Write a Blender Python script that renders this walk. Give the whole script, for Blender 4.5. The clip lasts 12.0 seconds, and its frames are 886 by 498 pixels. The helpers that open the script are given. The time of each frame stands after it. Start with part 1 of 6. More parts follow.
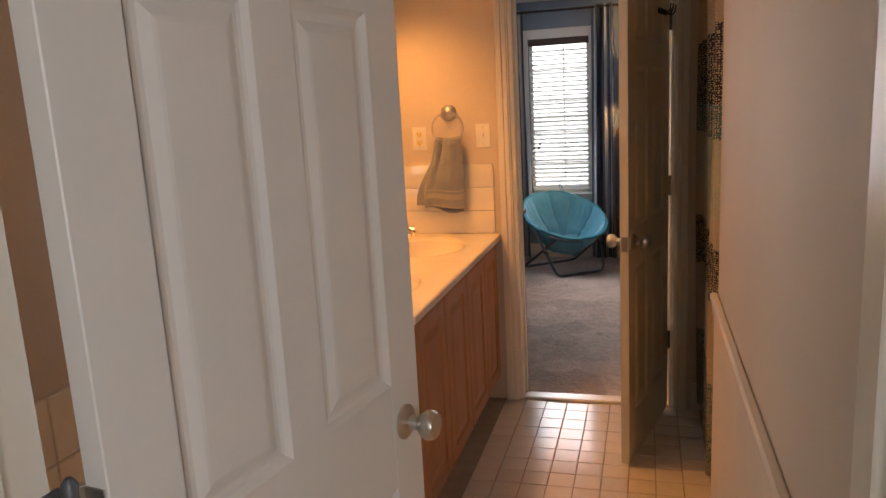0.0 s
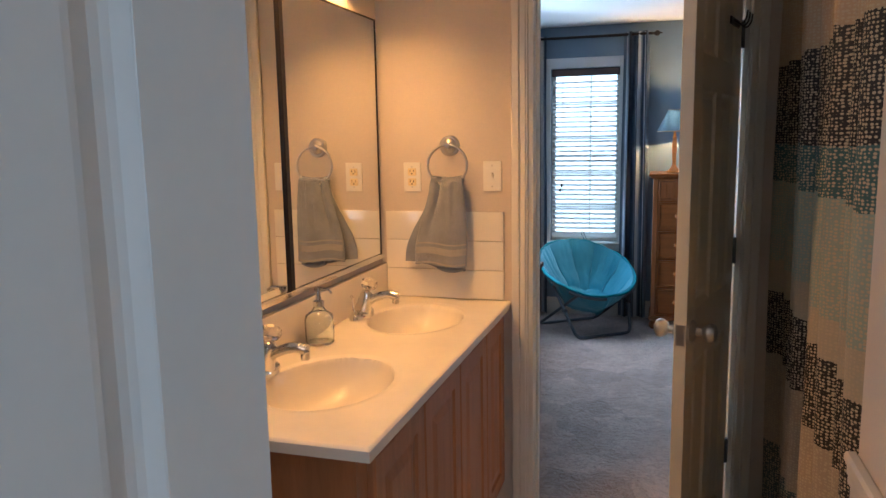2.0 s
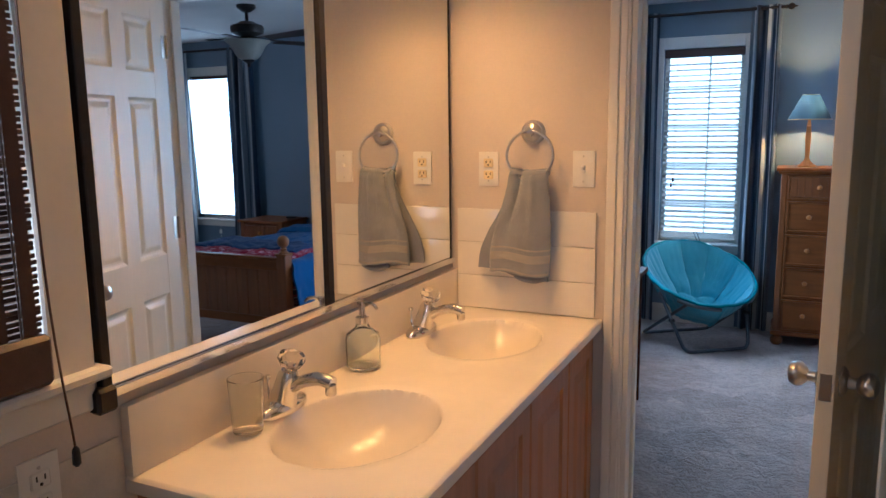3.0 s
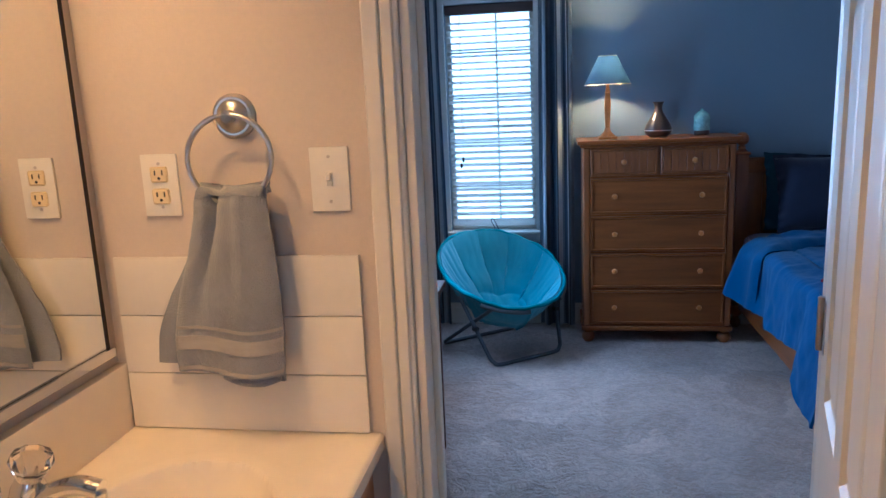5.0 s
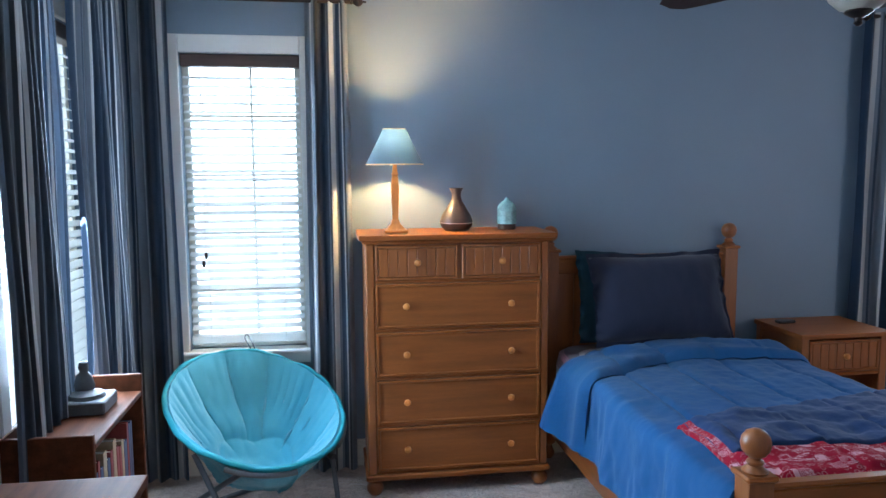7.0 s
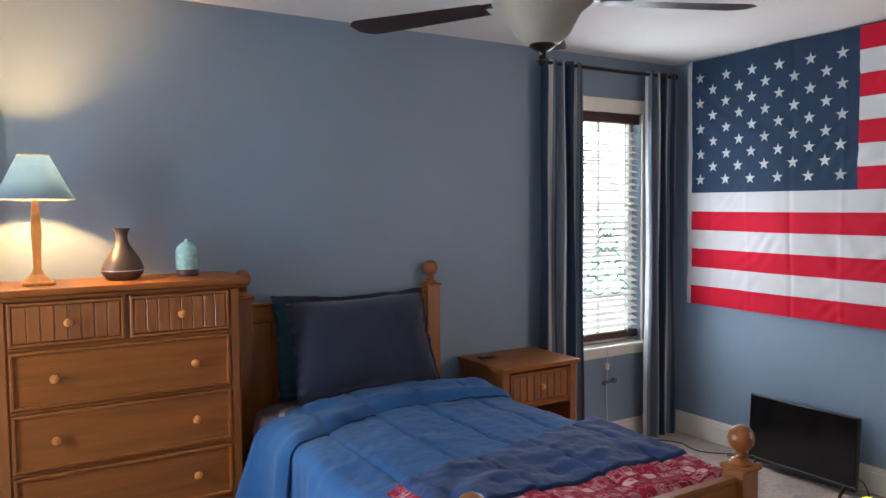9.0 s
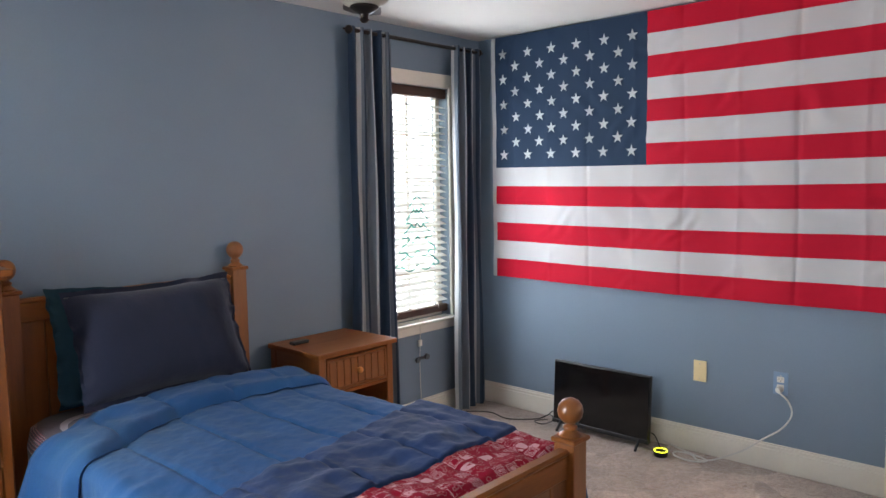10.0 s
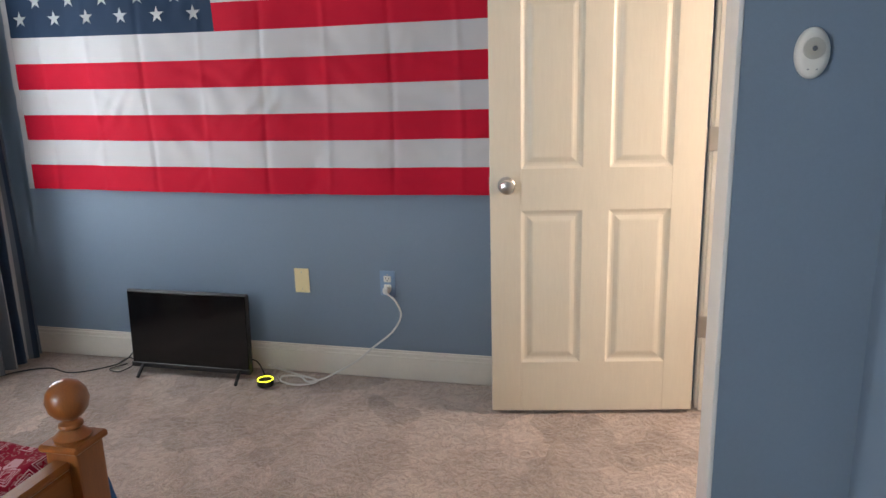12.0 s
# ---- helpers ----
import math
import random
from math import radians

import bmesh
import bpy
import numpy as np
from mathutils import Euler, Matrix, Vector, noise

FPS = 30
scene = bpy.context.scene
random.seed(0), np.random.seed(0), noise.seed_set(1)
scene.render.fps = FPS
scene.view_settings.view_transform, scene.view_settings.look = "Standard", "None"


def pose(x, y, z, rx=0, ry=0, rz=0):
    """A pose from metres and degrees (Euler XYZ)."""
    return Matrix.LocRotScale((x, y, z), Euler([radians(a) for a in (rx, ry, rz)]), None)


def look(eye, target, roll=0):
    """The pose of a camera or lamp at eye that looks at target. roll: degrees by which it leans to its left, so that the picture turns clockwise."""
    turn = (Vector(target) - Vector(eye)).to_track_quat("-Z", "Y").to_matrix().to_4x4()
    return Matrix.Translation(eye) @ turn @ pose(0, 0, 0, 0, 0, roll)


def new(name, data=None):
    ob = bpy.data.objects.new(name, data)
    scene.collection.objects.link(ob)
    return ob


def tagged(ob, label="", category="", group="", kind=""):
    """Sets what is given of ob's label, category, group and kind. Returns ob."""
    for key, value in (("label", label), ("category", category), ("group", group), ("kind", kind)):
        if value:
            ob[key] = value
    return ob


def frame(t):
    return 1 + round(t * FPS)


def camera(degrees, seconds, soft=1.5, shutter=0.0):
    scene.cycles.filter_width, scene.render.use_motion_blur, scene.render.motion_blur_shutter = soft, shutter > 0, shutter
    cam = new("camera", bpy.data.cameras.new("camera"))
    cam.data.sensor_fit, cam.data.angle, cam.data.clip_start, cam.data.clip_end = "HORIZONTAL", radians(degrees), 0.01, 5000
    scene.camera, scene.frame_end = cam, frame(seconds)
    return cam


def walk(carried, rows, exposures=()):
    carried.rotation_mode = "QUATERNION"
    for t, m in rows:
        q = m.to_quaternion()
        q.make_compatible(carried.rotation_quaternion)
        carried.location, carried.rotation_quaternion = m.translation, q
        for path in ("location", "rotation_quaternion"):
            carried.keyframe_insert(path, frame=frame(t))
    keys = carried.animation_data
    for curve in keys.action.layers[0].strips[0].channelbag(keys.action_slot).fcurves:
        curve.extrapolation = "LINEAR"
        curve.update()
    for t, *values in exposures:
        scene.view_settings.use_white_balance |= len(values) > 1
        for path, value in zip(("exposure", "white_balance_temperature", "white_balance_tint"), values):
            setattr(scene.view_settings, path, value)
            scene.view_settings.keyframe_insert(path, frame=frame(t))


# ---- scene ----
cam = camera(62.5, 12.0)
PATH = [
    (0, (0.17, -0.108, 1.52), (-0.366, 1.78, 1.132), -3.1),
    (0.5, (0.035, 0.09, 1.526), (-0.277, 2.026, 1.135), -2.6),
    (1, (-0.017, 0.275, 1.513), (-0.282, 2.224, 1.151), -2.1),
    (1.5, (0.039, 0.478, 1.52), (-0.365, 2.411, 1.207), -1.6),
    (2, (0.037, 0.679, 1.5), (-0.541, 2.571, 1.205), -1.0),
    (2.5, (-0.004, 0.895, 1.505), (-0.774, 2.715, 1.193), -0.7),
    (2.7, (-0.001, 0.987, 1.482), (-0.848, 2.772, 1.175), -0.6),
    (4.5, (-0.134, 1.832, 1.485), (-0.717, 3.704, 1.089), -2.5),
    (5, (-0.197, 2.166, 1.491), (-0.51, 4.101, 1.09), -2.5),
    (5.5, (-0.259, 2.478, 1.493), (-0.335, 4.437, 1.1), -1.9),
    (6, (-0.241, 2.753, 1.481), (-0.172, 4.719, 1.121), -1.3),
    (6.5, (-0.186, 3.034, 1.494), (-0.015, 5.005, 1.199), -1.0),
    (6.7, (-0.2, 3.13, 1.506), (0.02, 5.101, 1.246), -0.7),
    (8.5, (-0.045, 3.494, 1.504), (0.752, 5.326, 1.413), -0.5),
    (9, (-0.015, 3.57, 1.487), (1.02, 5.278, 1.377), -0.6),
    (9.5, (-0.003, 3.672, 1.499), (1.259, 5.217, 1.36), -0.5),
    (10, (0.014, 3.771, 1.491), (1.48, 5.119, 1.306), -0.9),
    (10.5, (0.047, 3.822, 1.484), (1.682, 4.941, 1.214), -1.4),
    (11, (0.118, 3.853, 1.442), (1.864, 4.752, 1.062), -2.0),
    (11.5, (0.36, 3.89, 1.388), (2.181, 4.571, 0.918), -2.1),
    (12, (0.804, 3.943, 1.38), (2.687, 4.418, 0.901), -1.6),
]
EXPOSURES = [
    (0, 0.0, 7900, 28), (1.0, 0.03, 6500, 18), (2.5, 0.0, 5200, 12), (4.5, -0.08, 4600, 11), (5.5, 0.02, 4550, 11), (6.5, 0.9, 5200, 12), (8.5, 1.1, 7200, 19), (9.0, 1.12, 7200, 20), (9.5, 1.32, 7300, 20), (10.5, 1.32, 7500, 20), (12, 1.05, 7500, 20),
]
walk(cam, [(t, look(eye, target, roll)) for t, eye, target, roll in PATH], EXPOSURES)

# ---- light ----
def area(name, m, w, h, watts, color):
    lamp = bpy.data.lights.new(name, "AREA")
    lamp.shape, lamp.size, lamp.size_y, lamp.energy, lamp.color = "RECTANGLE", w, h, watts, color
    ob = new(name, lamp)
    ob.matrix_world = m
    return ob


def bulb(name, place, watts, color, radius=0.03):
    lamp = bpy.data.lights.new(name, "POINT")
    lamp.energy, lamp.color, lamp.shadow_soft_size = watts, color, radius
    ob = new(name, lamp)
    ob.location = place
    return ob


world = bpy.data.worlds.new("sky")
scene.world = world
world.use_nodes = True
sky = world.node_tree.nodes.new("ShaderNodeTexSky")
sky.sky_type, sky.sun_disc, sky.sun_elevation, sky.sun_rotation = "NISHITA", False, radians(50), radians(160)
world.node_tree.links.new(sky.outputs["Color"], world.node_tree.nodes["Background"].inputs["Color"])
world.node_tree.nodes["Background"].inputs["Strength"].default_value = 0.1
sun_lamp = bpy.data.lights.new("sun", "SUN")
sun_lamp.energy, sun_lamp.angle, sun_lamp.color = 2.5, radians(0.5), (1.0, 0.95, 0.88)
sun = new("sun", sun_lamp)
sun.matrix_world = pose(0, 0, 12, 40, 0, 20)

DAY = (0.68, 0.85, 1.0)
WARM = (1.0, 0.47, 0.12)
area("daylight_north_west", look((-0.61, 6.845, 1.35), (-0.61, 0, 1.0)), 0.5, 1.35, 14, DAY)
area("daylight_north_east", look((3.17, 6.845, 1.35), (3.17, 0, 1.0)), 0.5, 1.35, 9, DAY)
area("daylight_west", look((-1.08, 6.0, 1.35), (2.2, 3.0, 1.1)), 0.42, 1.35, 36, DAY)
area("daylight_bath", look((-1.02, 1.58, 1.62), (2, 1.58, 1.2)), 0.5, 0.9, 5.0, (0.98, 0.95, 0.90))
# Unseen lamp added for the hall's daylight on door_1; no window is built.
area("daylight_hall_unseen", look((0.9, -1.25, 1.5), (0.0, 1.0, 1.2)), 0.8, 1.2, 20, (0.72, 0.89, 1.0))
# Unseen fill lamp added for light coming from the hall through door_3.
area("hall_fill", look((3.50, 2.50, 1.35), (2.4, 5.2, 0.4)), 0.7, 0.8, 17, (1.0, 0.95, 0.90))
for y in (2.35, 2.7, 3.05):
    bulb("vanity_bulb", (-0.93, y, 2.125), 22.0, WARM, 0.03)
bulb("dresser_lamp_bulb", (0.098, 6.66, 1.640), 23.0, (1.0, 0.60, 0.23), 0.02)


# ---- materials ----
def material(name, color, rough=0.6, metal=0.0, vary=0.06, scale=6.0, fine=80.0, bump=0.15, bump_scale=None, stretch=(1, 1, 1), dark=None, spec=0.5, sheen=0.0, island=0.0, coat=0.0):
    """A surface with colour variation at two scales and a fine relief."""
    mat = bpy.data.materials.new(name)
    mat.use_nodes = True
    n, l = mat.node_tree.nodes, mat.node_tree.links
    b = n["Principled BSDF"]
    b.inputs["Roughness"].default_value, b.inputs["Metallic"].default_value = rough, metal
    b.inputs["Specular IOR Level"].default_value = spec
    b.inputs["Sheen Weight"].default_value = sheen
    b.inputs["Coat Weight"].default_value = coat
    co = n.new("ShaderNodeTexCoord")
    mp = n.new("ShaderNodeMapping")
    mp.inputs["Scale"].default_value = stretch
    l.new(co.outputs["Object"], mp.inputs["Vector"])
    big, small = n.new("ShaderNodeTexNoise"), n.new("ShaderNodeTexNoise")
    big.inputs["Scale"].default_value, small.inputs["Scale"].default_value = scale, fine
    big.inputs["Detail"].default_value = 4
    for tex in (big, small):
        l.new(mp.outputs["Vector"], tex.inputs["Vector"])
    mix = n.new("ShaderNodeMath")
    mix.operation = "MULTIPLY_ADD"
    l.new(small.outputs["Fac"], mix.inputs[0])
    mix.inputs[1].default_value = 0.4
    l.new(big.outputs["Fac"], mix.inputs[2])
    ramp = n.new("ShaderNodeValToRGB")
    ramp.color_ramp.elements[0].position, ramp.color_ramp.elements[1].position = 0.45, 0.95
    low = dark or tuple(c * (1 - vary) for c in color)
    ramp.color_ramp.elements[0].color = (*low, 1)
    ramp.color_ramp.elements[1].color = (*(min(1, c * (1 + vary)) for c in color), 1)
    l.new(mix.outputs[0], ramp.inputs["Fac"])
    out = ramp.outputs["Color"]
    if island:
        info, hsv, span = n.new("ShaderNodeObjectInfo"), n.new("ShaderNodeHueSaturation"), n.new("ShaderNodeMapRange")
        span.inputs["To Min"].default_value, span.inputs["To Max"].default_value = 1 - island, 1 + island
        l.new(info.outputs["Random"], span.inputs["Value"])
        l.new(span.outputs["Result"], hsv.inputs["Value"])
        l.new(out, hsv.inputs["Color"])
        out = hsv.outputs["Color"]
    l.new(out, b.inputs["Base Color"])
    if bump:
        rel, bp = n.new("ShaderNodeTexNoise"), n.new("ShaderNodeBump")
        rel.inputs["Scale"].default_value = bump_scale or fine
        rel.inputs["Detail"].default_value = 3
        l.new(mp.outputs["Vector"], rel.inputs["Vector"])
        l.new(rel.outputs["Fac"], bp.inputs["Height"])
        bp.inputs["Strength"].default_value, bp.inputs["Distance"].default_value = bump, 0.004
        l.new(bp.outputs["Normal"], b.inputs["Normal"])
    return mat


def bsdf(mat):
    return mat.node_tree.nodes["Principled BSDF"]


def glass(name, color=(1, 1, 1), rough=0.0, ior=1.45):
    mat = bpy.data.materials.new(name)
    mat.use_nodes = True
    b = bsdf(mat)
    b.inputs["Base Color"].default_value, b.inputs["Roughness"].default_value = (*color, 1), rough
    b.inputs["Transmission Weight"].default_value, b.inputs["IOR"].default_value = 1.0, ior
    return mat


def glow(name, color, strength):
    mat = bpy.data.materials.new(name)
    mat.use_nodes = True
    b = bsdf(mat)
    b.inputs["Base Color"].default_value = (*color, 1)
    b.inputs["Emission Color"].default_value, b.inputs["Emission Strength"].default_value = (*color, 1), strength
    return mat


blue_paint = material("blue_wall_paint", (0.175, 0.24, 0.31), 0.55, vary=0.05, scale=1.6, fine=120, bump=0.12, bump_scale=260)
bath_paint = material("beige_wall_paint", (0.63, 0.55, 0.47), 0.7, spec=0.3, vary=0.05, scale=2.0, fine=120, bump=0.12, bump_scale=260)
ceiling_paint = material("ceiling_paint", (0.78, 0.76, 0.72), 0.8, vary=0.04, scale=2.0, fine=160, bump=0.3, bump_scale=180)
white_trim = material("white_trim_paint", (0.74, 0.70, 0.62), 0.35, vary=0.04, scale=5, fine=60, bump=0.06)
door_paint = material("white_door_paint", (0.78, 0.71, 0.57), 0.35, vary=0.04, scale=4, fine=90, bump=0.1, stretch=(1, 1, 0.15))
matte_trim = material("satin_wall_trim", (0.66, 0.59, 0.50), 0.6, spec=0.2, vary=0.04, scale=5, fine=60, bump=0.05)
grey_trim = material("cool_white_paint", (0.70, 0.69, 0.66), 0.35, vary=0.03, scale=5, fine=60, bump=0.05)
floor_tile = material("cream_floor_tile", (0.68, 0.60, 0.51), 0.13, vary=0.05, scale=9, fine=60, bump=0.04, island=0.05)
grout = material("brown_grout", (0.36, 0.28, 0.21), 0.85, vary=0.15, scale=20, fine=200, bump=0.3)
pale_grout = material("pale_grout", (0.60, 0.54, 0.45), 0.8, vary=0.08, scale=20, fine=200, bump=0.2)
wall_tile = material("white_wall_tile", (0.78, 0.73, 0.64), 0.12, vary=0.03, scale=6, fine=60, bump=0.03, island=0.03)
marble = material("cultured_marble", (0.80, 0.72, 0.60), 0.22, vary=0.04, scale=5, fine=25, bump=0.0)
honey = material("honey_pine", (0.265, 0.082, 0.018), 0.36, vary=0.16, scale=5, fine=60, bump=0.05, stretch=(7, 7, 0.6), dark=(0.200, 0.064, 0.016), coat=0.15)
honey_x = material("honey_pine_across", (0.265, 0.082, 0.018), 0.42, vary=0.16, scale=5, fine=60, bump=0.05, stretch=(0.6, 7, 7), dark=(0.200, 0.064, 0.016), spec=0.25)
honey_y = material("honey_pine_along", (0.265, 0.082, 0.018), 0.36, vary=0.16, scale=5, fine=60, bump=0.05, stretch=(7, 0.6, 7), dark=(0.200, 0.064, 0.016), coat=0.15)
cherry = material("cherry_desk_wood", (0.105, 0.036, 0.017), 0.55, spec=0.05, vary=0.2, scale=4, fine=50, bump=0.06, stretch=(7, 0.6, 7), dark=(0.055, 0.020, 0.010))
oak_face = material("oak_cabinet", (0.38, 0.165, 0.070), 0.4, vary=0.12, scale=5, fine=60, bump=0.1, stretch=(8, 8, 0.6), dark=(0.30, 0.125, 0.052))
orange_wood = material("light_lamp_wood", (0.60, 0.22, 0.05), 0.4, vary=0.15, scale=8, fine=60, bump=0.05, stretch=(6, 6, 0.7))
gold_lamp = material("antique_gold_resin", (0.42, 0.28, 0.13), 0.42, metal=0.2, vary=0.25, scale=18, fine=90, bump=0.25)
tan_shade = material("tan_silk_shade", (0.50, 0.36, 0.22), 0.7, vary=0.06, scale=8, fine=160, bump=0.2)
chrome = material("chrome", (0.72, 0.71, 0.70), 0.12, metal=1.0, vary=0.03, scale=10, bump=0.0)
nickel = material("satin_nickel", (0.55, 0.52, 0.48), 0.28, metal=1.0, vary=0.05, scale=12, bump=0.03)
bronze = material("dark_bronze", (0.035, 0.028, 0.024), 0.4, metal=0.7, vary=0.2, scale=12, bump=0.05)
black_plastic = material("black_plastic", (0.012, 0.012, 0.013), 0.35, vary=0.2, scale=12, bump=0.05)
screen = material("dark_screen", (0.006, 0.006, 0.007), 0.12, vary=0.1, scale=3, bump=0.0)
steel_tube = material("grey_powder_coat", (0.11, 0.12, 0.13), 0.4, metal=0.4, vary=0.1, scale=20, bump=0.08)
white_plastic = material("white_plastic", (0.76, 0.73, 0.66), 0.35, vary=0.03, scale=20, bump=0.02)
cream_plastic = material("cream_plastic", (0.78, 0.64, 0.36), 0.35, vary=0.03, scale=20, bump=0.02)
blue_plate = material("painted_blue_plate", (0.20, 0.31, 0.45), 0.4, vary=0.03, scale=20, bump=0.03)
brown_blind = material("brown_blind_wood", (0.075, 0.036, 0.026), 0.4, vary=0.2, scale=8, fine=50, stretch=(0.6, 6, 6), bump=0.06)
turquoise = material("turquoise_canvas", (0.055, 0.28, 0.37), 0.8, vary=0.10, scale=7, fine=300, bump=0.4, bump_scale=240, sheen=0.3, spec=0.2)
teal_trim = material("teal_piping", (0.015, 0.20, 0.24), 0.75, vary=0.1, scale=20, fine=200, bump=0.3, spec=0.2)
comforter_blue = material("blue_cotton", (0.010, 0.074, 0.205), 0.85, vary=0.12, scale=3.5, fine=420, bump=0.5, bump_scale=38, sheen=0.08, spec=0.15)
throw_navy = material("navy_cotton", (0.018, 0.042, 0.115), 0.85, vary=0.16, scale=5, fine=420, bump=0.6, bump_scale=42, sheen=0.08, spec=0.15)
pillow_navy = material("dark_navy_cotton", (0.016, 0.020, 0.040), 0.85, vary=0.15, scale=5, fine=420, bump=0.3, bump_scale=60, sheen=0.2, spec=0.15)
pillow_teal = material("deep_teal_cotton", (0.012, 0.042, 0.062), 0.85, vary=0.12, scale=5, fine=420, bump=0.3, bump_scale=60, spec=0.15)
towel_grey = material("grey_terry", (0.25, 0.262, 0.295), 0.95, vary=0.15, scale=12, fine=500, bump=0.9, bump_scale=380, sheen=0.4, spec=0.1)
towel_band = material("grey_woven_band", (0.36, 0.34, 0.325), 0.85, vary=0.08, scale=20, fine=300, bump=0.3, stretch=(1, 1, 6), spec=0.1)
flag_red = material("red_nylon", (0.56, 0.010, 0.032), 0.75, spec=0.15, vary=0.06, scale=4, fine=500, bump=0.06, bump_scale=600)
flag_white = material("white_nylon", (0.56, 0.55, 0.55), 0.75, spec=0.15, vary=0.03, scale=4, fine=500, bump=0.06, bump_scale=600)
star_white = material("embroidered_white", (0.72, 0.72, 0.71), 0.7, spec=0.2, vary=0.04, scale=30, fine=500, bump=0.1)
flag_blue = material("navy_nylon", (0.021, 0.043, 0.080), 0.75, spec=0.15, vary=0.06, scale=4, fine=500, bump=0.06, bump_scale=600)
vase_brown = material("dark_glazed_clay", (0.055, 0.040, 0.030), 0.3, vary=0.3, scale=14, fine=80, bump=0.1)
mint_glass = material("mint_crackle_glass", (0.26, 0.47, 0.46), 0.25, vary=0.25, scale=45, fine=120, bump=0.3)
fan_brown = material("walnut_fan_blade", (0.045, 0.022, 0.017), 0.4, vary=0.2, scale=5, fine=50, stretch=(1, 1, 1), bump=0.05)
frosted = material("frosted_alabaster_glass", (0.62, 0.60, 0.54), 0.3, vary=0.08, scale=9, bump=0.0)
slate = material("grey_slate", (0.06, 0.065, 0.07), 0.6, vary=0.25, scale=20, bump=0.4)
cord_white = material("white_cord", (0.66, 0.64, 0.60), 0.5, vary=0.04, scale=20, bump=0.0)
book_red = material("red_book_cloth", (0.22, 0.03, 0.03), 0.7, vary=0.15, scale=20, bump=0.2)
book_blue = material("blue_book_cloth", (0.05, 0.07, 0.14), 0.7, vary=0.15, scale=20, bump=0.2)
book_tan = material("tan_book_cloth", (0.36, 0.27, 0.17), 0.7, vary=0.15, scale=20, bump=0.2)
clear_glass = glass("clear_glass", (0.97, 0.99, 0.98))
soap_glass = glass("pale_aqua_glass", (0.93, 0.985, 0.985), 0.02)
crystal = glass("clear_acrylic", (0.98, 0.96, 0.93), 0.02, 1.49)
pane_glass = glass("window_pane", (0.98, 1, 0.99), 0.0, 1.02)
outdoor = glow("bright_outdoors", (0.78, 0.93, 1.0), 1.7)
ring_glow = glow("yellow_light_ring", (0.75, 0.95, 0.05), 2.2)
bulb_glow = glow("lamp_bulb_glass", (1.0, 0.70, 0.35), 9.0)

mirror_glass = bpy.data.materials.new("mirror_silver")
mirror_glass.use_nodes = True
bsdf(mirror_glass).inputs["Base Color"].default_value = (0.86, 0.87, 0.85, 1)
bsdf(mirror_glass).inputs["Metallic"].default_value, bsdf(mirror_glass).inputs["Roughness"].default_value = 1.0, 0.012

blind_white = material("white_slat", (0.74, 0.73, 0.70), 0.45, vary=0.03, scale=10, bump=0.03)
bsdf(blind_white).inputs["Transmission Weight"].default_value = 0.0

lampshade_blue = material("blue_linen_shade", (0.055, 0.115, 0.20), 0.8, vary=0.05, scale=10, fine=300, bump=0.3)


def translucent(mat, color, share):
    """Lets part of the light through a thin cloth."""
    n, l = mat.node_tree.nodes, mat.node_tree.links
    t, m, out = n.new("ShaderNodeBsdfTranslucent"), n.new("ShaderNodeMixShader"), n["Material Output"]
    t.inputs["Color"].default_value = (*color, 1)
    m.inputs["Fac"].default_value = share
    l.new(bsdf(mat).outputs["BSDF"], m.inputs[1])
    l.new(t.outputs["BSDF"], m.inputs[2])
    l.new(m.outputs["Shader"], out.inputs["Surface"])


translucent(lampshade_blue, (0.20, 0.24, 0.32), 0.008)
translucent(blind_white, (0.93, 0.93, 0.92), 0.52)
translucent(frosted, (0.7, 0.68, 0.6), 0.4)


def banded(name, stops, rough=0.85, scale=1.0, vertical=False, share=0.0):
    """Woven stripes laid along the cloth's own width (u), in metres."""
    mat = bpy.data.materials.new(name)
    mat.use_nodes = True
    n, l = mat.node_tree.nodes, mat.node_tree.links
    b = bsdf(mat)
    b.inputs["Roughness"].default_value, b.inputs["Specular IOR Level"].default_value, b.inputs["Sheen Weight"].default_value = rough, 0.2, 0.2
    uv, sep, mul, frac, ramp = n.new("ShaderNodeUVMap"), n.new("ShaderNodeSeparateXYZ"), n.new("ShaderNodeMath"), n.new("ShaderNodeMath"), n.new("ShaderNodeValToRGB")
    l.new(uv.outputs["UV"], sep.inputs["Vector"])
    mul.operation, frac.operation = "MULTIPLY", "FRACT"
    mul.inputs[1].default_value = scale
    l.new(sep.outputs["Y" if vertical else "X"], mul.inputs[0])
    l.new(mul.outputs[0], frac.inputs[0])
    l.new(frac.outputs[0], ramp.inputs["Fac"])
    ramp.color_ramp.interpolation = "CONSTANT"
    e = ramp.color_ramp.elements
    e[0].position, e[0].color = stops[0][0], (*stops[0][1], 1)
    e[1].position, e[1].color = stops[1][0], (*stops[1][1], 1)
    for at, c in stops[2:]:
        e.new(at).color = (*c, 1)
    weave, bp = n.new("ShaderNodeTexNoise"), n.new("ShaderNodeBump")
    weave.inputs["Scale"].default_value = 300
    l.new(weave.outputs["Fac"], bp.inputs["Height"])
    bp.inputs["Strength"].default_value, bp.inputs["Distance"].default_value = 0.4, 0.003
    l.new(bp.outputs["Normal"], b.inputs["Normal"])
    l.new(ramp.outputs["Color"], b.inputs["Base Color"])
    if share:
        translucent(mat, (0.25, 0.32, 0.40), share)
    return mat


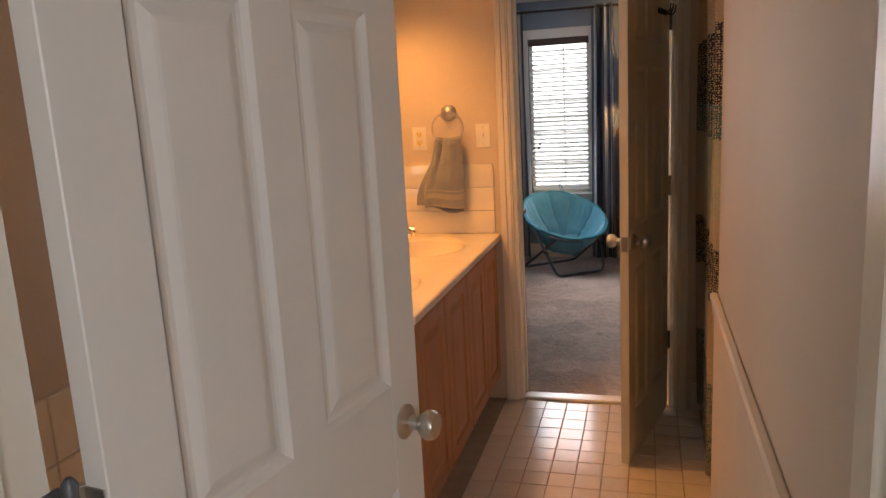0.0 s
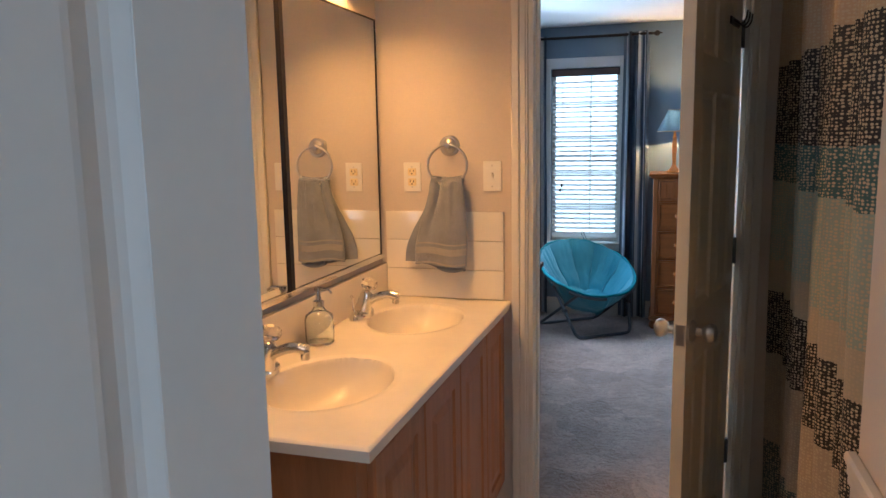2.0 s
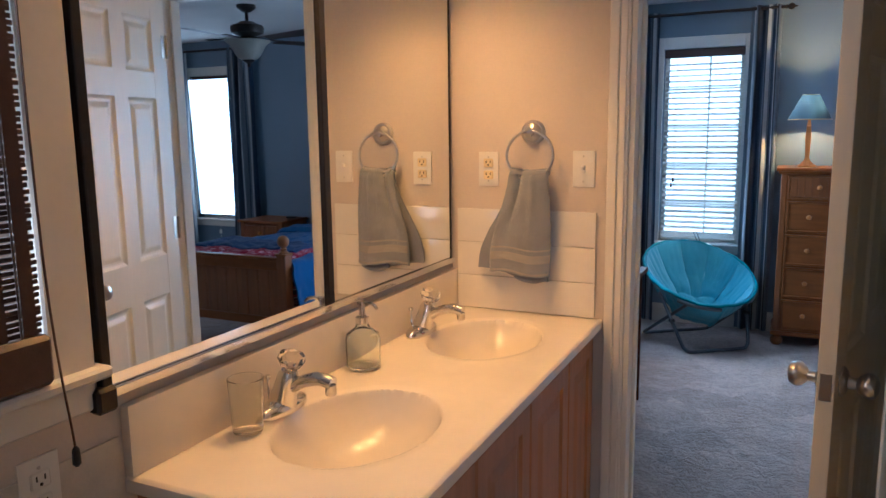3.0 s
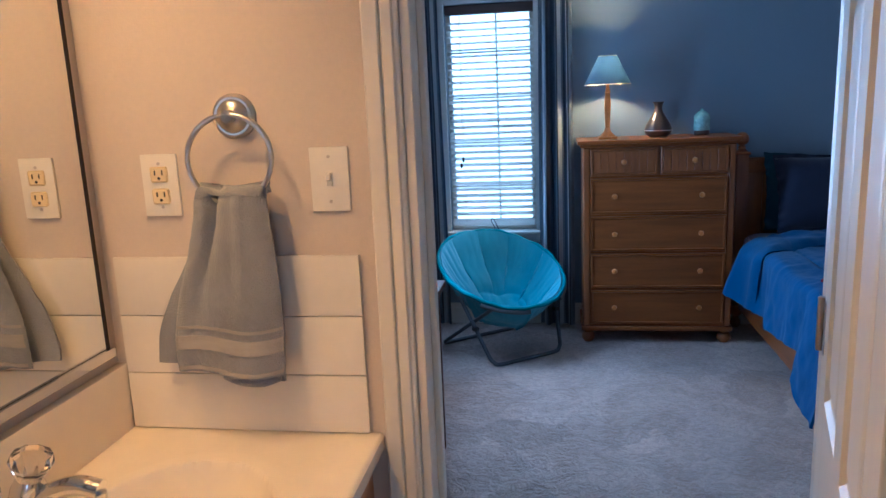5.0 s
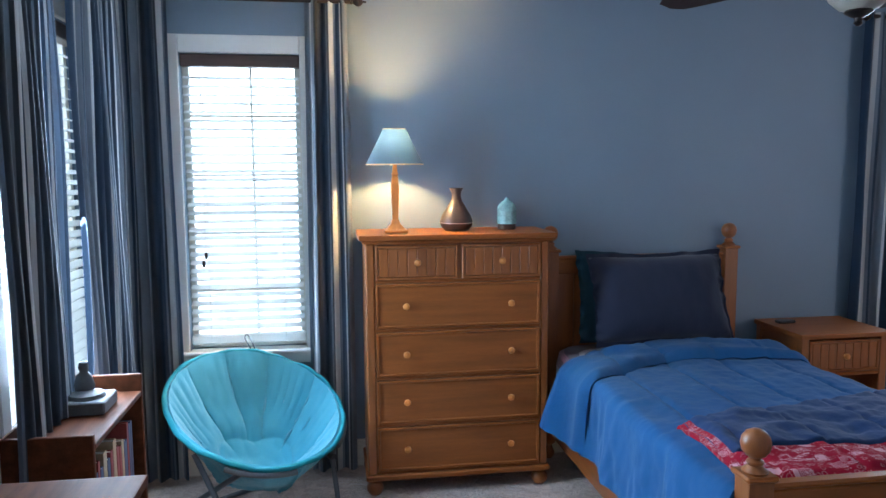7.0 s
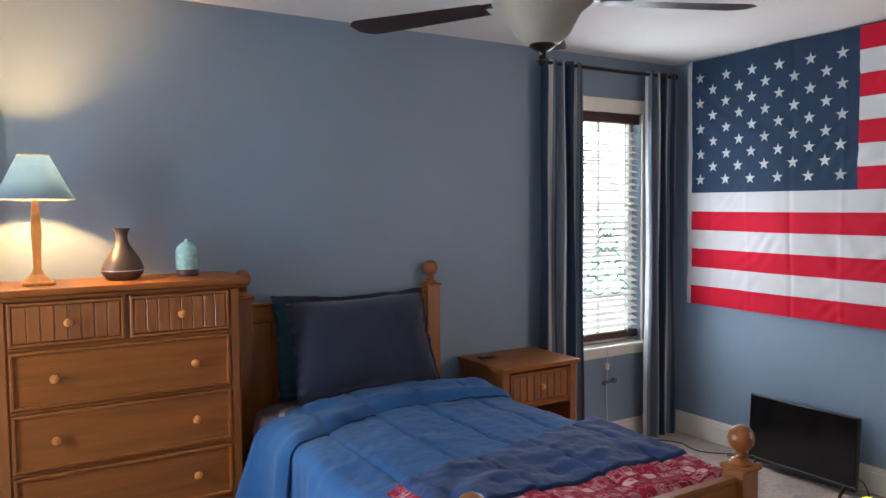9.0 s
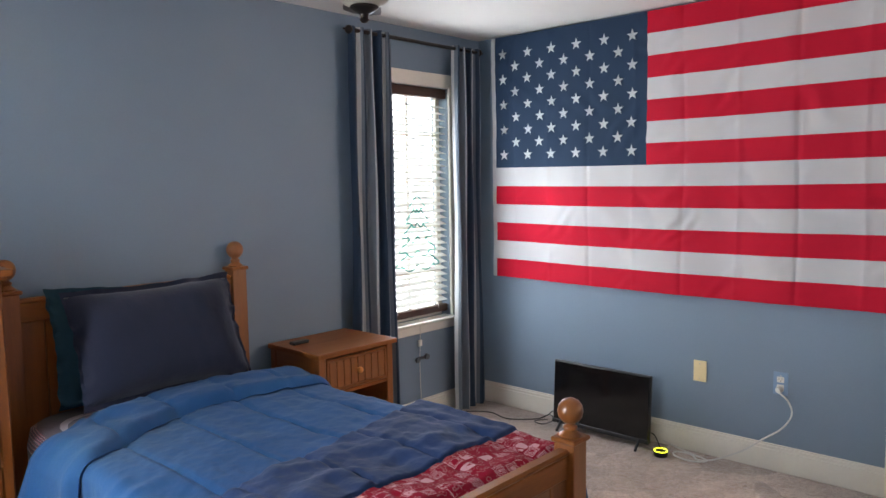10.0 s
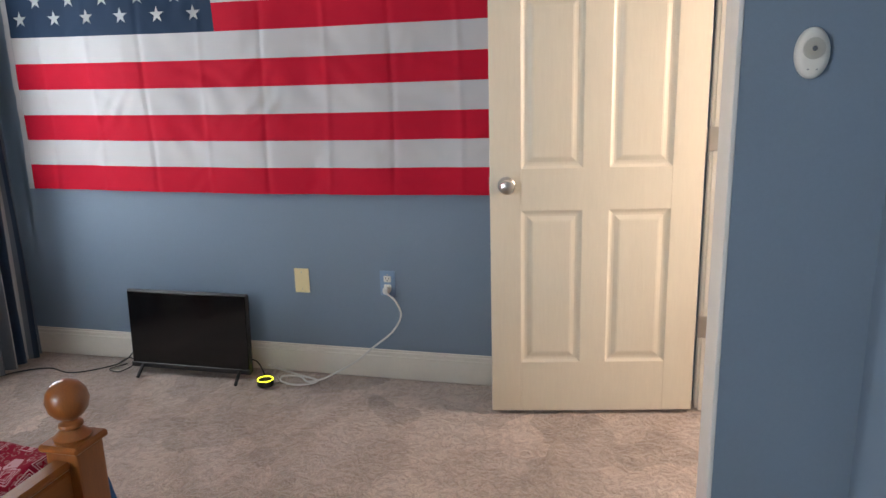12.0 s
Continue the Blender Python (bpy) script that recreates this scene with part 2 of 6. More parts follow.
NAVY, STEEL, PALE, INK = (0.014, 0.032, 0.062), (0.15, 0.18, 0.215), (0.50, 0.51, 0.51), (0.012, 0.014, 0.018)
curtain_cloth = banded("striped_curtain_cloth", [(0.0, NAVY), (0.20, STEEL), (0.24, INK), (0.28, PALE), (0.40, STEEL), (0.46, NAVY), (0.56, PALE), (0.59, INK), (0.64, STEEL), (0.80, PALE), (0.84, STEEL), (0.90, INK)], scale=2.6, share=0.2)
striped_sheet = banded("red_striped_sheet", [(0.0, (0.055, 0.02, 0.03)), (0.6, (0.42, 0.30, 0.30)), (0.72, (0.055, 0.02, 0.03)), (0.8, (0.3, 0.06, 0.08))], scale=26, vertical=True)


def print_cloth(name):
    """Red cotton with pale bandana squares, rings and crosses."""
    mat = bpy.data.materials.new(name)
    mat.use_nodes = True
    n, l = mat.node_tree.nodes, mat.node_tree.links
    b = bsdf(mat)
    b.inputs["Roughness"].default_value, b.inputs["Specular IOR Level"].default_value = 0.85, 0.15
    uv, cells, wave, r1, r2, mx = (n.new(k) for k in ("ShaderNodeUVMap", "ShaderNodeTexVoronoi", "ShaderNodeMath", "ShaderNodeValToRGB", "ShaderNodeValToRGB", "ShaderNodeMixRGB"))
    warp, edge = n.new("ShaderNodeTexNoise"), n.new("ShaderNodeTexVoronoi")
    cells.distance = "CHEBYCHEV"
    edge.feature = "DISTANCE_TO_EDGE"
    for tex in (cells, edge):
        tex.inputs["Scale"].default_value = 23
        tex.inputs["Randomness"].default_value = 0.65
        l.new(uv.outputs["UV"], tex.inputs["Vector"])
    warp.inputs["Scale"].default_value = 60
    l.new(uv.outputs["UV"], warp.inputs["Vector"])
    wave.operation = "MULTIPLY_ADD"
    wave.inputs[1].default_value = 0.05
    l.new(warp.outputs["Fac"], wave.inputs[0])
    l.new(cells.outputs["Distance"], wave.inputs[2])
    r1.color_ramp.interpolation = "CONSTANT"
    red, pale = (0.30, 0.006, 0.026, 1), (0.62, 0.34, 0.37, 1)
    e = r1.color_ramp.elements
    e[0].position, e[0].color = 0.0, red
    e[1].position, e[1].color = 0.07, pale
    for at, c in ((0.115, red), (0.18, pale), (0.215, red), (0.28, pale), (0.315, red), (0.375, pale), (0.415, red)):
        e.new(at).color = c
    l.new(wave.outputs[0], r1.inputs["Fac"])
    r2.color_ramp.elements[0].position, r2.color_ramp.elements[1].position = 0.022, 0.034
    r2.color_ramp.elements[0].color, r2.color_ramp.elements[1].color = (0, 0, 0, 1), (1, 1, 1, 1)
    l.new(edge.outputs["Distance"], r2.inputs["Fac"])
    l.new(r2.outputs["Color"], mx.inputs["Fac"])
    mx.inputs[1].default_value = (0.28, 0.010, 0.026, 1)
    small, r3, both = n.new("ShaderNodeTexVoronoi"), n.new("ShaderNodeValToRGB"), n.new("ShaderNodeMixRGB")
    small.inputs["Scale"].default_value = 62
    l.new(uv.outputs["UV"], small.inputs["Vector"])
    r3.color_ramp.interpolation = "CONSTANT"
    r3.color_ramp.elements[0].color, r3.color_ramp.elements[1].color = (0, 0, 0, 1), (0.50, 0.33, 0.33, 1)
    r3.color_ramp.elements[1].position = 0.30
    r3.color_ramp.elements.new(0.46).color = (0, 0, 0, 1)
    l.new(small.outputs["Distance"], r3.inputs["Fac"])
    both.blend_type = "LIGHTEN"
    both.inputs["Fac"].default_value = 0.35
    l.new(r1.outputs["Color"], both.inputs[1])
    l.new(r3.outputs["Color"], both.inputs[2])
    l.new(both.outputs[0], mx.inputs[2])
    l.new(mx.outputs[0], b.inputs["Base Color"])
    return mat


red_print = print_cloth("red_bandana_print")


def dotted_cloth(name):
    """Cream shower cloth with bands of dark and teal rounded dashes."""
    mat = bpy.data.materials.new(name)
    mat.use_nodes = True
    n, l = mat.node_tree.nodes, mat.node_tree.links
    b = bsdf(mat)
    b.inputs["Roughness"].default_value = 0.7
    uv, mp, dots, dr, sep, big, band, mx = (n.new(k) for k in ("ShaderNodeUVMap", "ShaderNodeMapping", "ShaderNodeTexVoronoi", "ShaderNodeValToRGB", "ShaderNodeSeparateXYZ", "ShaderNodeTexNoise", "ShaderNodeValToRGB", "ShaderNodeMixRGB"))
    l.new(uv.outputs["UV"], mp.inputs["Vector"])
    mp.inputs["Scale"].default_value = (1.0, 1.35, 1)
    l.new(mp.outputs["Vector"], dots.inputs["Vector"])
    dots.inputs["Scale"].default_value, dots.inputs["Randomness"].default_value = 92, 0.4
    dr.color_ramp.elements[0].position, dr.color_ramp.elements[1].position = 0.34, 0.42
    dr.color_ramp.elements[0].color, dr.color_ramp.elements[1].color = (1, 1, 1, 1), (0, 0, 0, 1)
    l.new(dots.outputs["Distance"], dr.inputs["Fac"])
    l.new(uv.outputs["UV"], sep.inputs["Vector"])
    l.new(uv.outputs["UV"], big.inputs["Vector"])
    big.inputs["Scale"].default_value = 5
    add = n.new("ShaderNodeMath")
    add.operation = "MULTIPLY_ADD"
    add.inputs[1].default_value = 0.025
    l.new(big.outputs["Fac"], add.inputs[0])
    half = n.new("ShaderNodeMath")
    half.operation = "MULTIPLY"
    half.inputs[1].default_value = 0.5
    l.new(sep.outputs["Y"], half.inputs[0])
    l.new(half.outputs[0], add.inputs[2])
    l.new(add.outputs[0], band.inputs["Fac"])
    band.color_ramp.interpolation = "CONSTANT"
    e = band.color_ramp.elements
    stops = [(0.0, (0.06, 0.10, 0.10)), (0.20, (0.40, 0.32, 0.23)), (0.36, (0.015, 0.013, 0.012)), (0.47, (0.44, 0.38, 0.27)), (0.52, (0.32, 0.38, 0.31)), (0.66, (0.05, 0.12, 0.12)), (0.72, (0.012, 0.012, 0.014)), (0.85, (0.46, 0.34, 0.22)), (0.97, (0.09, 0.08, 0.07))]
    e[0].position, e[0].color = 0.0, (*stops[0][1], 1)
    e[1].position, e[1].color = stops[1][0], (*stops[1][1], 1)
    for at, c in stops[2:]:
        e.new(at).color = (*c, 1)
    l.new(dr.outputs["Color"], mx.inputs["Fac"])
    l.new(band.outputs["Color"], mx.inputs[1])
    mx.inputs[2].default_value = (0.50, 0.41, 0.28, 1)
    l.new(mx.outputs[0], b.inputs["Base Color"])
    return mat


shower_cloth = dotted_cloth("dotted_shower_cloth")


def pile(name):
    """Cut-pile carpet: tufts, brushed patches where the pile lies over, and short scuffs."""
    mat = bpy.data.materials.new(name)
    mat.use_nodes = True
    n, l = mat.node_tree.nodes, mat.node_tree.links
    b = bsdf(mat)
    b.inputs["Roughness"].default_value, b.inputs["Specular IOR Level"].default_value, b.inputs["Sheen Weight"].default_value = 0.95, 0.1, 0.3
    co = n.new("ShaderNodeTexCoord")
    lay, tuft, scuff = (n.new("ShaderNodeTexNoise") for _ in range(3))
    for tex, scale, detail, warp in ((lay, 2.1, 3, 1.6), (tuft, 260, 2, 0.0), (scuff, 17, 3, 2.2)):
        tex.inputs["Scale"].default_value, tex.inputs["Detail"].default_value, tex.inputs["Distortion"].default_value = scale, detail, warp
        l.new(co.outputs["Object"], tex.inputs["Vector"])
    r1, r2, m1, m2 = n.new("ShaderNodeValToRGB"), n.new("ShaderNodeValToRGB"), n.new("ShaderNodeMixRGB"), n.new("ShaderNodeMixRGB")
    r1.color_ramp.elements[0].position, r1.color_ramp.elements[1].position = 0.44, 0.56
    r1.color_ramp.elements[0].color, r1.color_ramp.elements[1].color = (0.49, 0.385, 0.325, 1), (0.57, 0.455, 0.39, 1)
    l.new(lay.outputs["Fac"], r1.inputs["Fac"])
    r2.color_ramp.elements[0].position, r2.color_ramp.elements[1].position = 0.36, 0.62
    r2.color_ramp.elements[0].color, r2.color_ramp.elements[1].color = (0.70, 0.69, 0.68, 1), (1.12, 1.12, 1.12, 1)
    l.new(tuft.outputs["Fac"], r2.inputs["Fac"])
    m1.blend_type = m2.blend_type = "MULTIPLY"
    m1.inputs["Fac"].default_value, m2.inputs["Fac"].default_value = 0.8, 0.5
    l.new(r1.outputs["Color"], m1.inputs[1])
    l.new(r2.outputs["Color"], m1.inputs[2])
    r3 = n.new("ShaderNodeValToRGB")
    r3.color_ramp.elements[0].position, r3.color_ramp.elements[1].position = 0.47, 0.53
    r3.color_ramp.elements[0].color, r3.color_ramp.elements[1].color = (0.78, 0.77, 0.76, 1), (1.08, 1.08, 1.08, 1)
    l.new(scuff.outputs["Fac"], r3.inputs["Fac"])
    l.new(m1.outputs[0], m2.inputs[1])
    l.new(r3.outputs["Color"], m2.inputs[2])
    # swaths where feet and the vacuum have laid the pile one way or another
    swirl, shove, cell, r4, m3 = n.new("ShaderNodeTexNoise"), n.new("ShaderNodeVectorMath"), n.new("ShaderNodeTexVoronoi"), n.new("ShaderNodeMapRange"), n.new("ShaderNodeMixRGB")
    swirl.inputs["Scale"].default_value, swirl.inputs["Detail"].default_value = 5.5, 3
    l.new(co.outputs["Object"], swirl.inputs["Vector"])
    shove.operation = "MULTIPLY_ADD"
    shove.inputs[1].default_value = (0.22, 0.22, 0.0)
    l.new(swirl.outputs["Color"], shove.inputs[0])
    l.new(co.outputs["Object"], shove.inputs[2])
    cell.inputs["Scale"].default_value = 3.4
    l.new(shove.outputs["Vector"], cell.inputs["Vector"])
    l.new(cell.outputs["Color"], r4.inputs["Value"])
    r4.inputs["To Min"].default_value, r4.inputs["To Max"].default_value = 0.74, 1.24
    m3.blend_type = "MULTIPLY"
    m3.inputs["Fac"].default_value = 1.0
    l.new(m2.outputs[0], m3.inputs[1])
    l.new(r4.outputs["Result"], m3.inputs[2])
    l.new(m3.outputs[0], b.inputs["Base Color"])
    b1, b2 = n.new("ShaderNodeBump"), n.new("ShaderNodeBump")
    b1.inputs["Strength"].default_value, b1.inputs["Distance"].default_value = 1.0, 0.022
    b2.inputs["Strength"].default_value, b2.inputs["Distance"].default_value = 0.8, 0.006
    l.new(scuff.outputs["Fac"], b1.inputs["Height"])
    l.new(tuft.outputs["Fac"], b2.inputs["Height"])
    l.new(b1.outputs["Normal"], b2.inputs["Normal"])
    l.new(b2.outputs["Normal"], b.inputs["Normal"])
    return mat


carpet = pile("beige_cut_pile")


# ---- building helpers ----
def world_of(ob):
    m = ob.matrix_basis.copy()
    while ob.parent:
        ob = ob.parent
        m = ob.matrix_basis @ m
    return m


def mesh_of(name, bm, mat, smooth=False):
    me = bpy.data.meshes.new(name)
    bmesh.ops.recalc_face_normals(bm, faces=bm.faces)
    bm.to_mesh(me)
    bm.free()
    if mat:
        me.materials.append(mat)
    if smooth:
        me.polygons.foreach_set("use_smooth", [True] * len(me.polygons))
        me.set_sharp_from_angle(angle=radians(40))
    return me


def part(name, bm, mat, parent=None, label="", smooth=False):
    """Links a bmesh, made in world places, as one mesh under a thing or a part."""
    if parent is not None:
        bmesh.ops.transform(bm, matrix=world_of(parent).inverted(), verts=bm.verts)
    ob = new(name, mesh_of(name, bm, mat, smooth))
    if parent is not None:
        ob.parent = parent
    return tagged(ob, label)


def thing(name, m, label, category, group=""):
    """An Empty at the base of a thing."""
    ob = new(name)
    ob.empty_display_size = 0.05
    ob.matrix_basis = m
    return tagged(ob, label, category, group)


def structure(name, bm, mat, label, category, smooth=False):
    return tagged(part(name, bm, mat, None, "", smooth), label, category, "", "structure")


def box(x0, x1, y0, y1, z0, z1, bevel=0.0, bm=None, seg=1, m=None):
    own = bmesh.new()
    bmesh.ops.create_cube(own, size=1)
    bmesh.ops.transform(own, matrix=Matrix.Translation(((x0 + x1) / 2, (y0 + y1) / 2, (z0 + z1) / 2)) @ Matrix.Diagonal((abs(x1 - x0), abs(y1 - y0), abs(z1 - z0), 1)), verts=own.verts)
    if bevel:
        bmesh.ops.bevel(own, geom=own.edges[:], offset=bevel, segments=seg, affect="EDGES", profile=0.7)
    return join(bm, own, m)


def join(bm, own, m=None):
    """Adds own to bm (or hands it back), moved by m."""
    if m is not None:
        bmesh.ops.transform(own, matrix=m, verts=own.verts)
    if bm is None:
        return own
    me = bpy.data.meshes.new("join")
    own.to_mesh(me)
    own.free()
    bm.from_mesh(me)
    bpy.data.meshes.remove(me)
    return bm


def lathe(profile, m=None, seg=24, bm=None, squash=(1, 1)):
    """Turns (radius, height) pairs round z."""
    own = bmesh.new()
    rings = []
    for r, z in profile:
        rings.append([own.verts.new((max(r, 1e-4) * math.cos(a) * squash[0], max(r, 1e-4) * math.sin(a) * squash[1], z)) for a in (2 * math.pi * k / seg for k in range(seg))])
    for a, b in zip(rings, rings[1:]):
        for k in range(seg):
            own.faces.new((a[k], a[(k + 1) % seg], b[(k + 1) % seg], b[k]))
    for ring in (rings[0], rings[-1]):
        own.faces.new(ring)
    return join(bm, own, m)


def tube(points, r, seg=8, bm=None, closed=False):
    """A round bar along points."""
    own = bmesh.new()
    pts = [Vector(p) for p in points]
    rings, count = [], len(pts)
    up = Vector((0.13, 0.29, 0.95))
    for k, p in enumerate(pts):
        a = pts[(k - 1) % count] if closed or k else p
        b = pts[(k + 1) % count] if closed or k < count - 1 else p
        way = (b - a).normalized()
        side = way.cross(up).normalized()
        top = side.cross(way)
        rings.append([own.verts.new(p + r * (math.cos(t) * side + math.sin(t) * top)) for t in (2 * math.pi * j / seg for j in range(seg))])
    pairs = list(zip(rings, rings[1:])) + ([(rings[-1], rings[0])] if closed else [])
    for a, b in pairs:
        for j in range(seg):
            own.faces.new((a[j], a[(j + 1) % seg], b[(j + 1) % seg], b[j]))
    if not closed:
        own.faces.new(rings[0])
        own.faces.new(rings[-1])
    return join(bm, own)


def curve(points, steps=6):
    """A smooth line through a few places."""
    p = [Vector(q) for q in points]
    p = [2 * p[0] - p[1]] + p + [2 * p[-1] - p[-2]]
    out = []
    for a, b, c, d in zip(p, p[1:], p[2:], p[3:]):
        for k in range(steps):
            t = k / steps
            out.append(0.5 * ((2 * b) + (c - a) * t + (2 * a - 5 * b + 4 * c - d) * t * t + (3 * b - a - 3 * c + d) * t ** 3))
    return out + [p[-2]]


def sheet(nu, nv, place, thick=0.0, uv=None):
    """A grid whose corner (i, j) lies at place(u, v), u and v from 0 to 1."""
    bm = bmesh.new()
    grid = [[bm.verts.new(place(i / nu, j / nv)) for i in range(nu + 1)] for j in range(nv + 1)]
    layer = bm.loops.layers.uv.new("UVMap") if uv else None
    for j in range(nv):
        for i in range(nu):
            f = bm.faces.new((grid[j][i], grid[j][i + 1], grid[j + 1][i + 1], grid[j + 1][i]))
            if uv:
                for loop, (a, b) in zip(f.loops, ((i, j), (i + 1, j), (i + 1, j + 1), (i, j + 1))):
                    loop[layer].uv = uv(a / nu, b / nv)
    if thick:
        bmesh.ops.recalc_face_normals(bm, faces=bm.faces)
        bmesh.ops.solidify(bm, geom=bm.faces[:], thickness=thick)
    return bm


# ---- structure ----
TOP = 2.40


def wall(name, axis, a0, a1, s0, s1, mat, label, openings=(), top=TOP):
    """A wall along x ("y" thick) or along y ("x" thick) with openings (from, to, bottom, top) cut through it."""
    bm = bmesh.new()

    def block(f0, f1, z0, z1):
        if f1 - f0 > 1e-4 and z1 - z0 > 1e-4:
            if axis == "x":
                box(f0, f1, s0, s1, z0, z1, bm=bm)
            else:
                box(s0, s1, f0, f1, z0, z1, bm=bm)

    at = a0
    for f0, f1, z0, z1 in sorted(openings):
        block(at, f0, 0, top)
        block(f0, f1, 0, z0)
        block(f0, f1, z1, top)
        at = f1
    block(at, a1, 0, top)
    return structure(name, bm, mat, label, "wall")


NW, NE = (-0.895, -0.335, 0.63, 2.065), (2.915, 3.475, 0.63, 2.065)
WW = (5.52, 6.44, 0.63, 2.065)
XW, XE, YN, YS = -1.17, 3.79, 6.90, 3.54
wall("wall_north", "x", XW - 0.14, XE + 0.12, YN, YN + 0.14, blue_paint, "smooth dusty blue painted bedroom wall with two windows", [NW, NE])
wall("wall_east", "y", 3.4, YN, XE, XE + 0.12, blue_paint, "smooth dusty blue painted wall behind the flag")
wall("wall_west", "y", YS, YN, XW - 0.14, XW, blue_paint, "dusty blue painted wall with a curtained window", [WW])
DOOR2 = (-0.458, 0.296, 0.0, 2.05)
wall("wall_south", "x", XW - 0.14, 1.25, YS - 0.058, YS, blue_paint, "blue bedroom side of the bathroom wall", [DOOR2])
wall("wall_closet", "x", 1.25, 2.655, 3.24, 3.36, blue_paint, "dusty blue recessed bedroom wall")
wall("wall_closet_side", "y", 3.36, 3.482, 1.19, 1.25, blue_paint, "dusty blue wall return")
wall("wall_stub", "y", 3.36, 3.69, 2.655, 2.88, blue_paint, "dusty blue wall end beside the bedroom doorway")
DOOR3 = (2.93, 3.715, 0.0, 2.06)
wall("wall_door", "x", 2.88, XE, 3.50, 3.62, blue_paint, "blue wall round the bedroom doorway", [DOOR3])
wall("wall_hall_end", "x", 2.88, XE + 0.12, 2.28, 2.40, bath_paint, "plain beige hall wall beyond the bedroom door")
wall("wall_hall_side", "y", 2.40, 3.36, 2.76, 2.88, bath_paint, "plain beige hall wall")
wall("wall_hall_far", "y", 2.40, 3.40, XE, XE + 0.12, bath_paint, "plain beige hall wall")

BX, BN = -1.06, 3.42
wall("wall_bath_north", "x", BX, 1.25, BN, YS - 0.058, bath_paint, "warm beige bathroom wall with towel ring", [DOOR2])
BW = (1.30, 1.85, 1.10, 2.05)
wall("wall_bath_west", "y", 0.33, YS - 0.058, BX - 0.12, BX, bath_paint, "warm beige bathroom wall behind the mirror", [BW])
wall("wall_bath_east", "y", 0.45, 2.02, 0.367, 0.52, bath_paint, "warm beige bathroom wall with a low rail")
wall("wall_tub_end", "x", 0.52, 1.25, 1.90, 2.02, bath_paint, "plain wall at the foot of the tub")
wall("wall_tub_back", "y", 2.02, BN, 1.25, 1.37, bath_paint, "plain wall behind the tub")
DOOR1 = (-0.445, 0.335, 0.0, 2.05)
wall("wall_bath_south", "x", BX, 0.52, 0.33, 0.45, bath_paint, "beige wall round the bathroom entry", [DOOR1])
wall("wall_entry_west", "y", -1.5, 0.33, -1.18, BX, bath_paint, "plain beige hall wall")
wall("wall_entry_east", "y", -1.5, 0.33, 1.20, 1.32, bath_paint, "plain beige hall wall")
wall("wall_entry_south", "x", -1.18, 1.32, -1.62, -1.5, bath_paint, "plain beige hall wall")
wall("wall_entry_return", "x", 0.52, 1.20, 0.33, 0.45, bath_paint, "plain beige hall wall")

structure("ceiling", box(XW - 0.14, XE + 0.12, 2.2, YN + 0.14, TOP, TOP + 0.1), ceiling_paint, "flat white painted bedroom ceiling", "ceiling")
structure("ceiling_bath", box(-1.2, 1.4, -1.62, 2.2, TOP, TOP + 0.1), ceiling_paint, "flat white painted bathroom ceiling", "ceiling")
structure("floor_slab", box(-1.4, 4.0, -1.7, 7.1, -0.12, -0.02), grout, "plain floor slab under the rooms", "floor")


def carpet_place(u, v):
    x, y = XW + u * (XE - XW), 3.50 + v * (YN - 3.50)
    z = 0.004 * noise.noise((x * 1.7, y * 1.7, 3.0)) + 0.003 * noise.noise((x * 9, y * 9, 7.0))
    z += 0.005 * noise.noise((x * 24 + 3 * y, y * 15, 1.0)) + 0.003 * noise.noise((x * 48, y * 48, 4.0))
    return (x, y, z - 0.004)


structure("floor", sheet(330, 230, carpet_place), carpet, "beige cut-pile carpet with vacuum and foot marks", "carpet", True)
structure("floor_closet", box(1.25, 3.91, 2.3, 3.50, -0.02, -0.003), carpet, "beige carpet in the recess and hall", "carpet")
structure("floor_hall", box(-1.18, 1.32, -1.6, 0.33, -0.02, -0.002), carpet, "beige carpet of the hall", "carpet")
structure("threshold", box(-0.452, 0.278, 3.425, 3.505, -0.01, 0.012, 0.006), marble, "pale stone threshold strip at the bedroom doorway", "threshold")


def casing_y(name, x0, x1, ztop, y, out, label, width=0.085):
    """Three moulded boards round an opening in a wall that faces along y (out: +1 or -1)."""
    bm = bmesh.new()
    for w0, w1, d in ((0.0, width, 0.012), (0.008, 0.030, 0.018), (width - 0.03, width, 0.021)):
        ya, yb = sorted((y, y + out * d))
        box(x0 - w1, x0 - w0, ya, yb, 0, ztop + w0, 0.003, bm)
        box(x1 + w0, x1 + w1, ya, yb, 0, ztop + w0, 0.003, bm)
        box(x0 - w1, x1 + w1, ya, yb, ztop + w0, ztop + w1, 0.003, bm)
    return structure(name, bm, white_trim, label, "door casing")


def jamb_y(name, x0, x1, ztop, y0, y1, stop_y, label):
    bm = bmesh.new()
    box(x0, x0 + 0.018, y0, y1, 0, ztop, 0.002, bm)
    box(x1 - 0.018, x1, y0, y1, 0, ztop, 0.002, bm)
    box(x0 + 0.018, x1 - 0.018, y0, y1, ztop - 0.018, ztop, 0.002, bm)
    box(x0 + 0.018, x0 + 0.03, stop_y, stop_y + 0.03, 0, ztop - 0.018, 0.002, bm)
    box(x1 - 0.03, x1 - 0.018, stop_y, stop_y + 0.03, 0, ztop - 0.018, 0.002, bm)
    return structure(name, bm, white_trim, label, "door jamb")


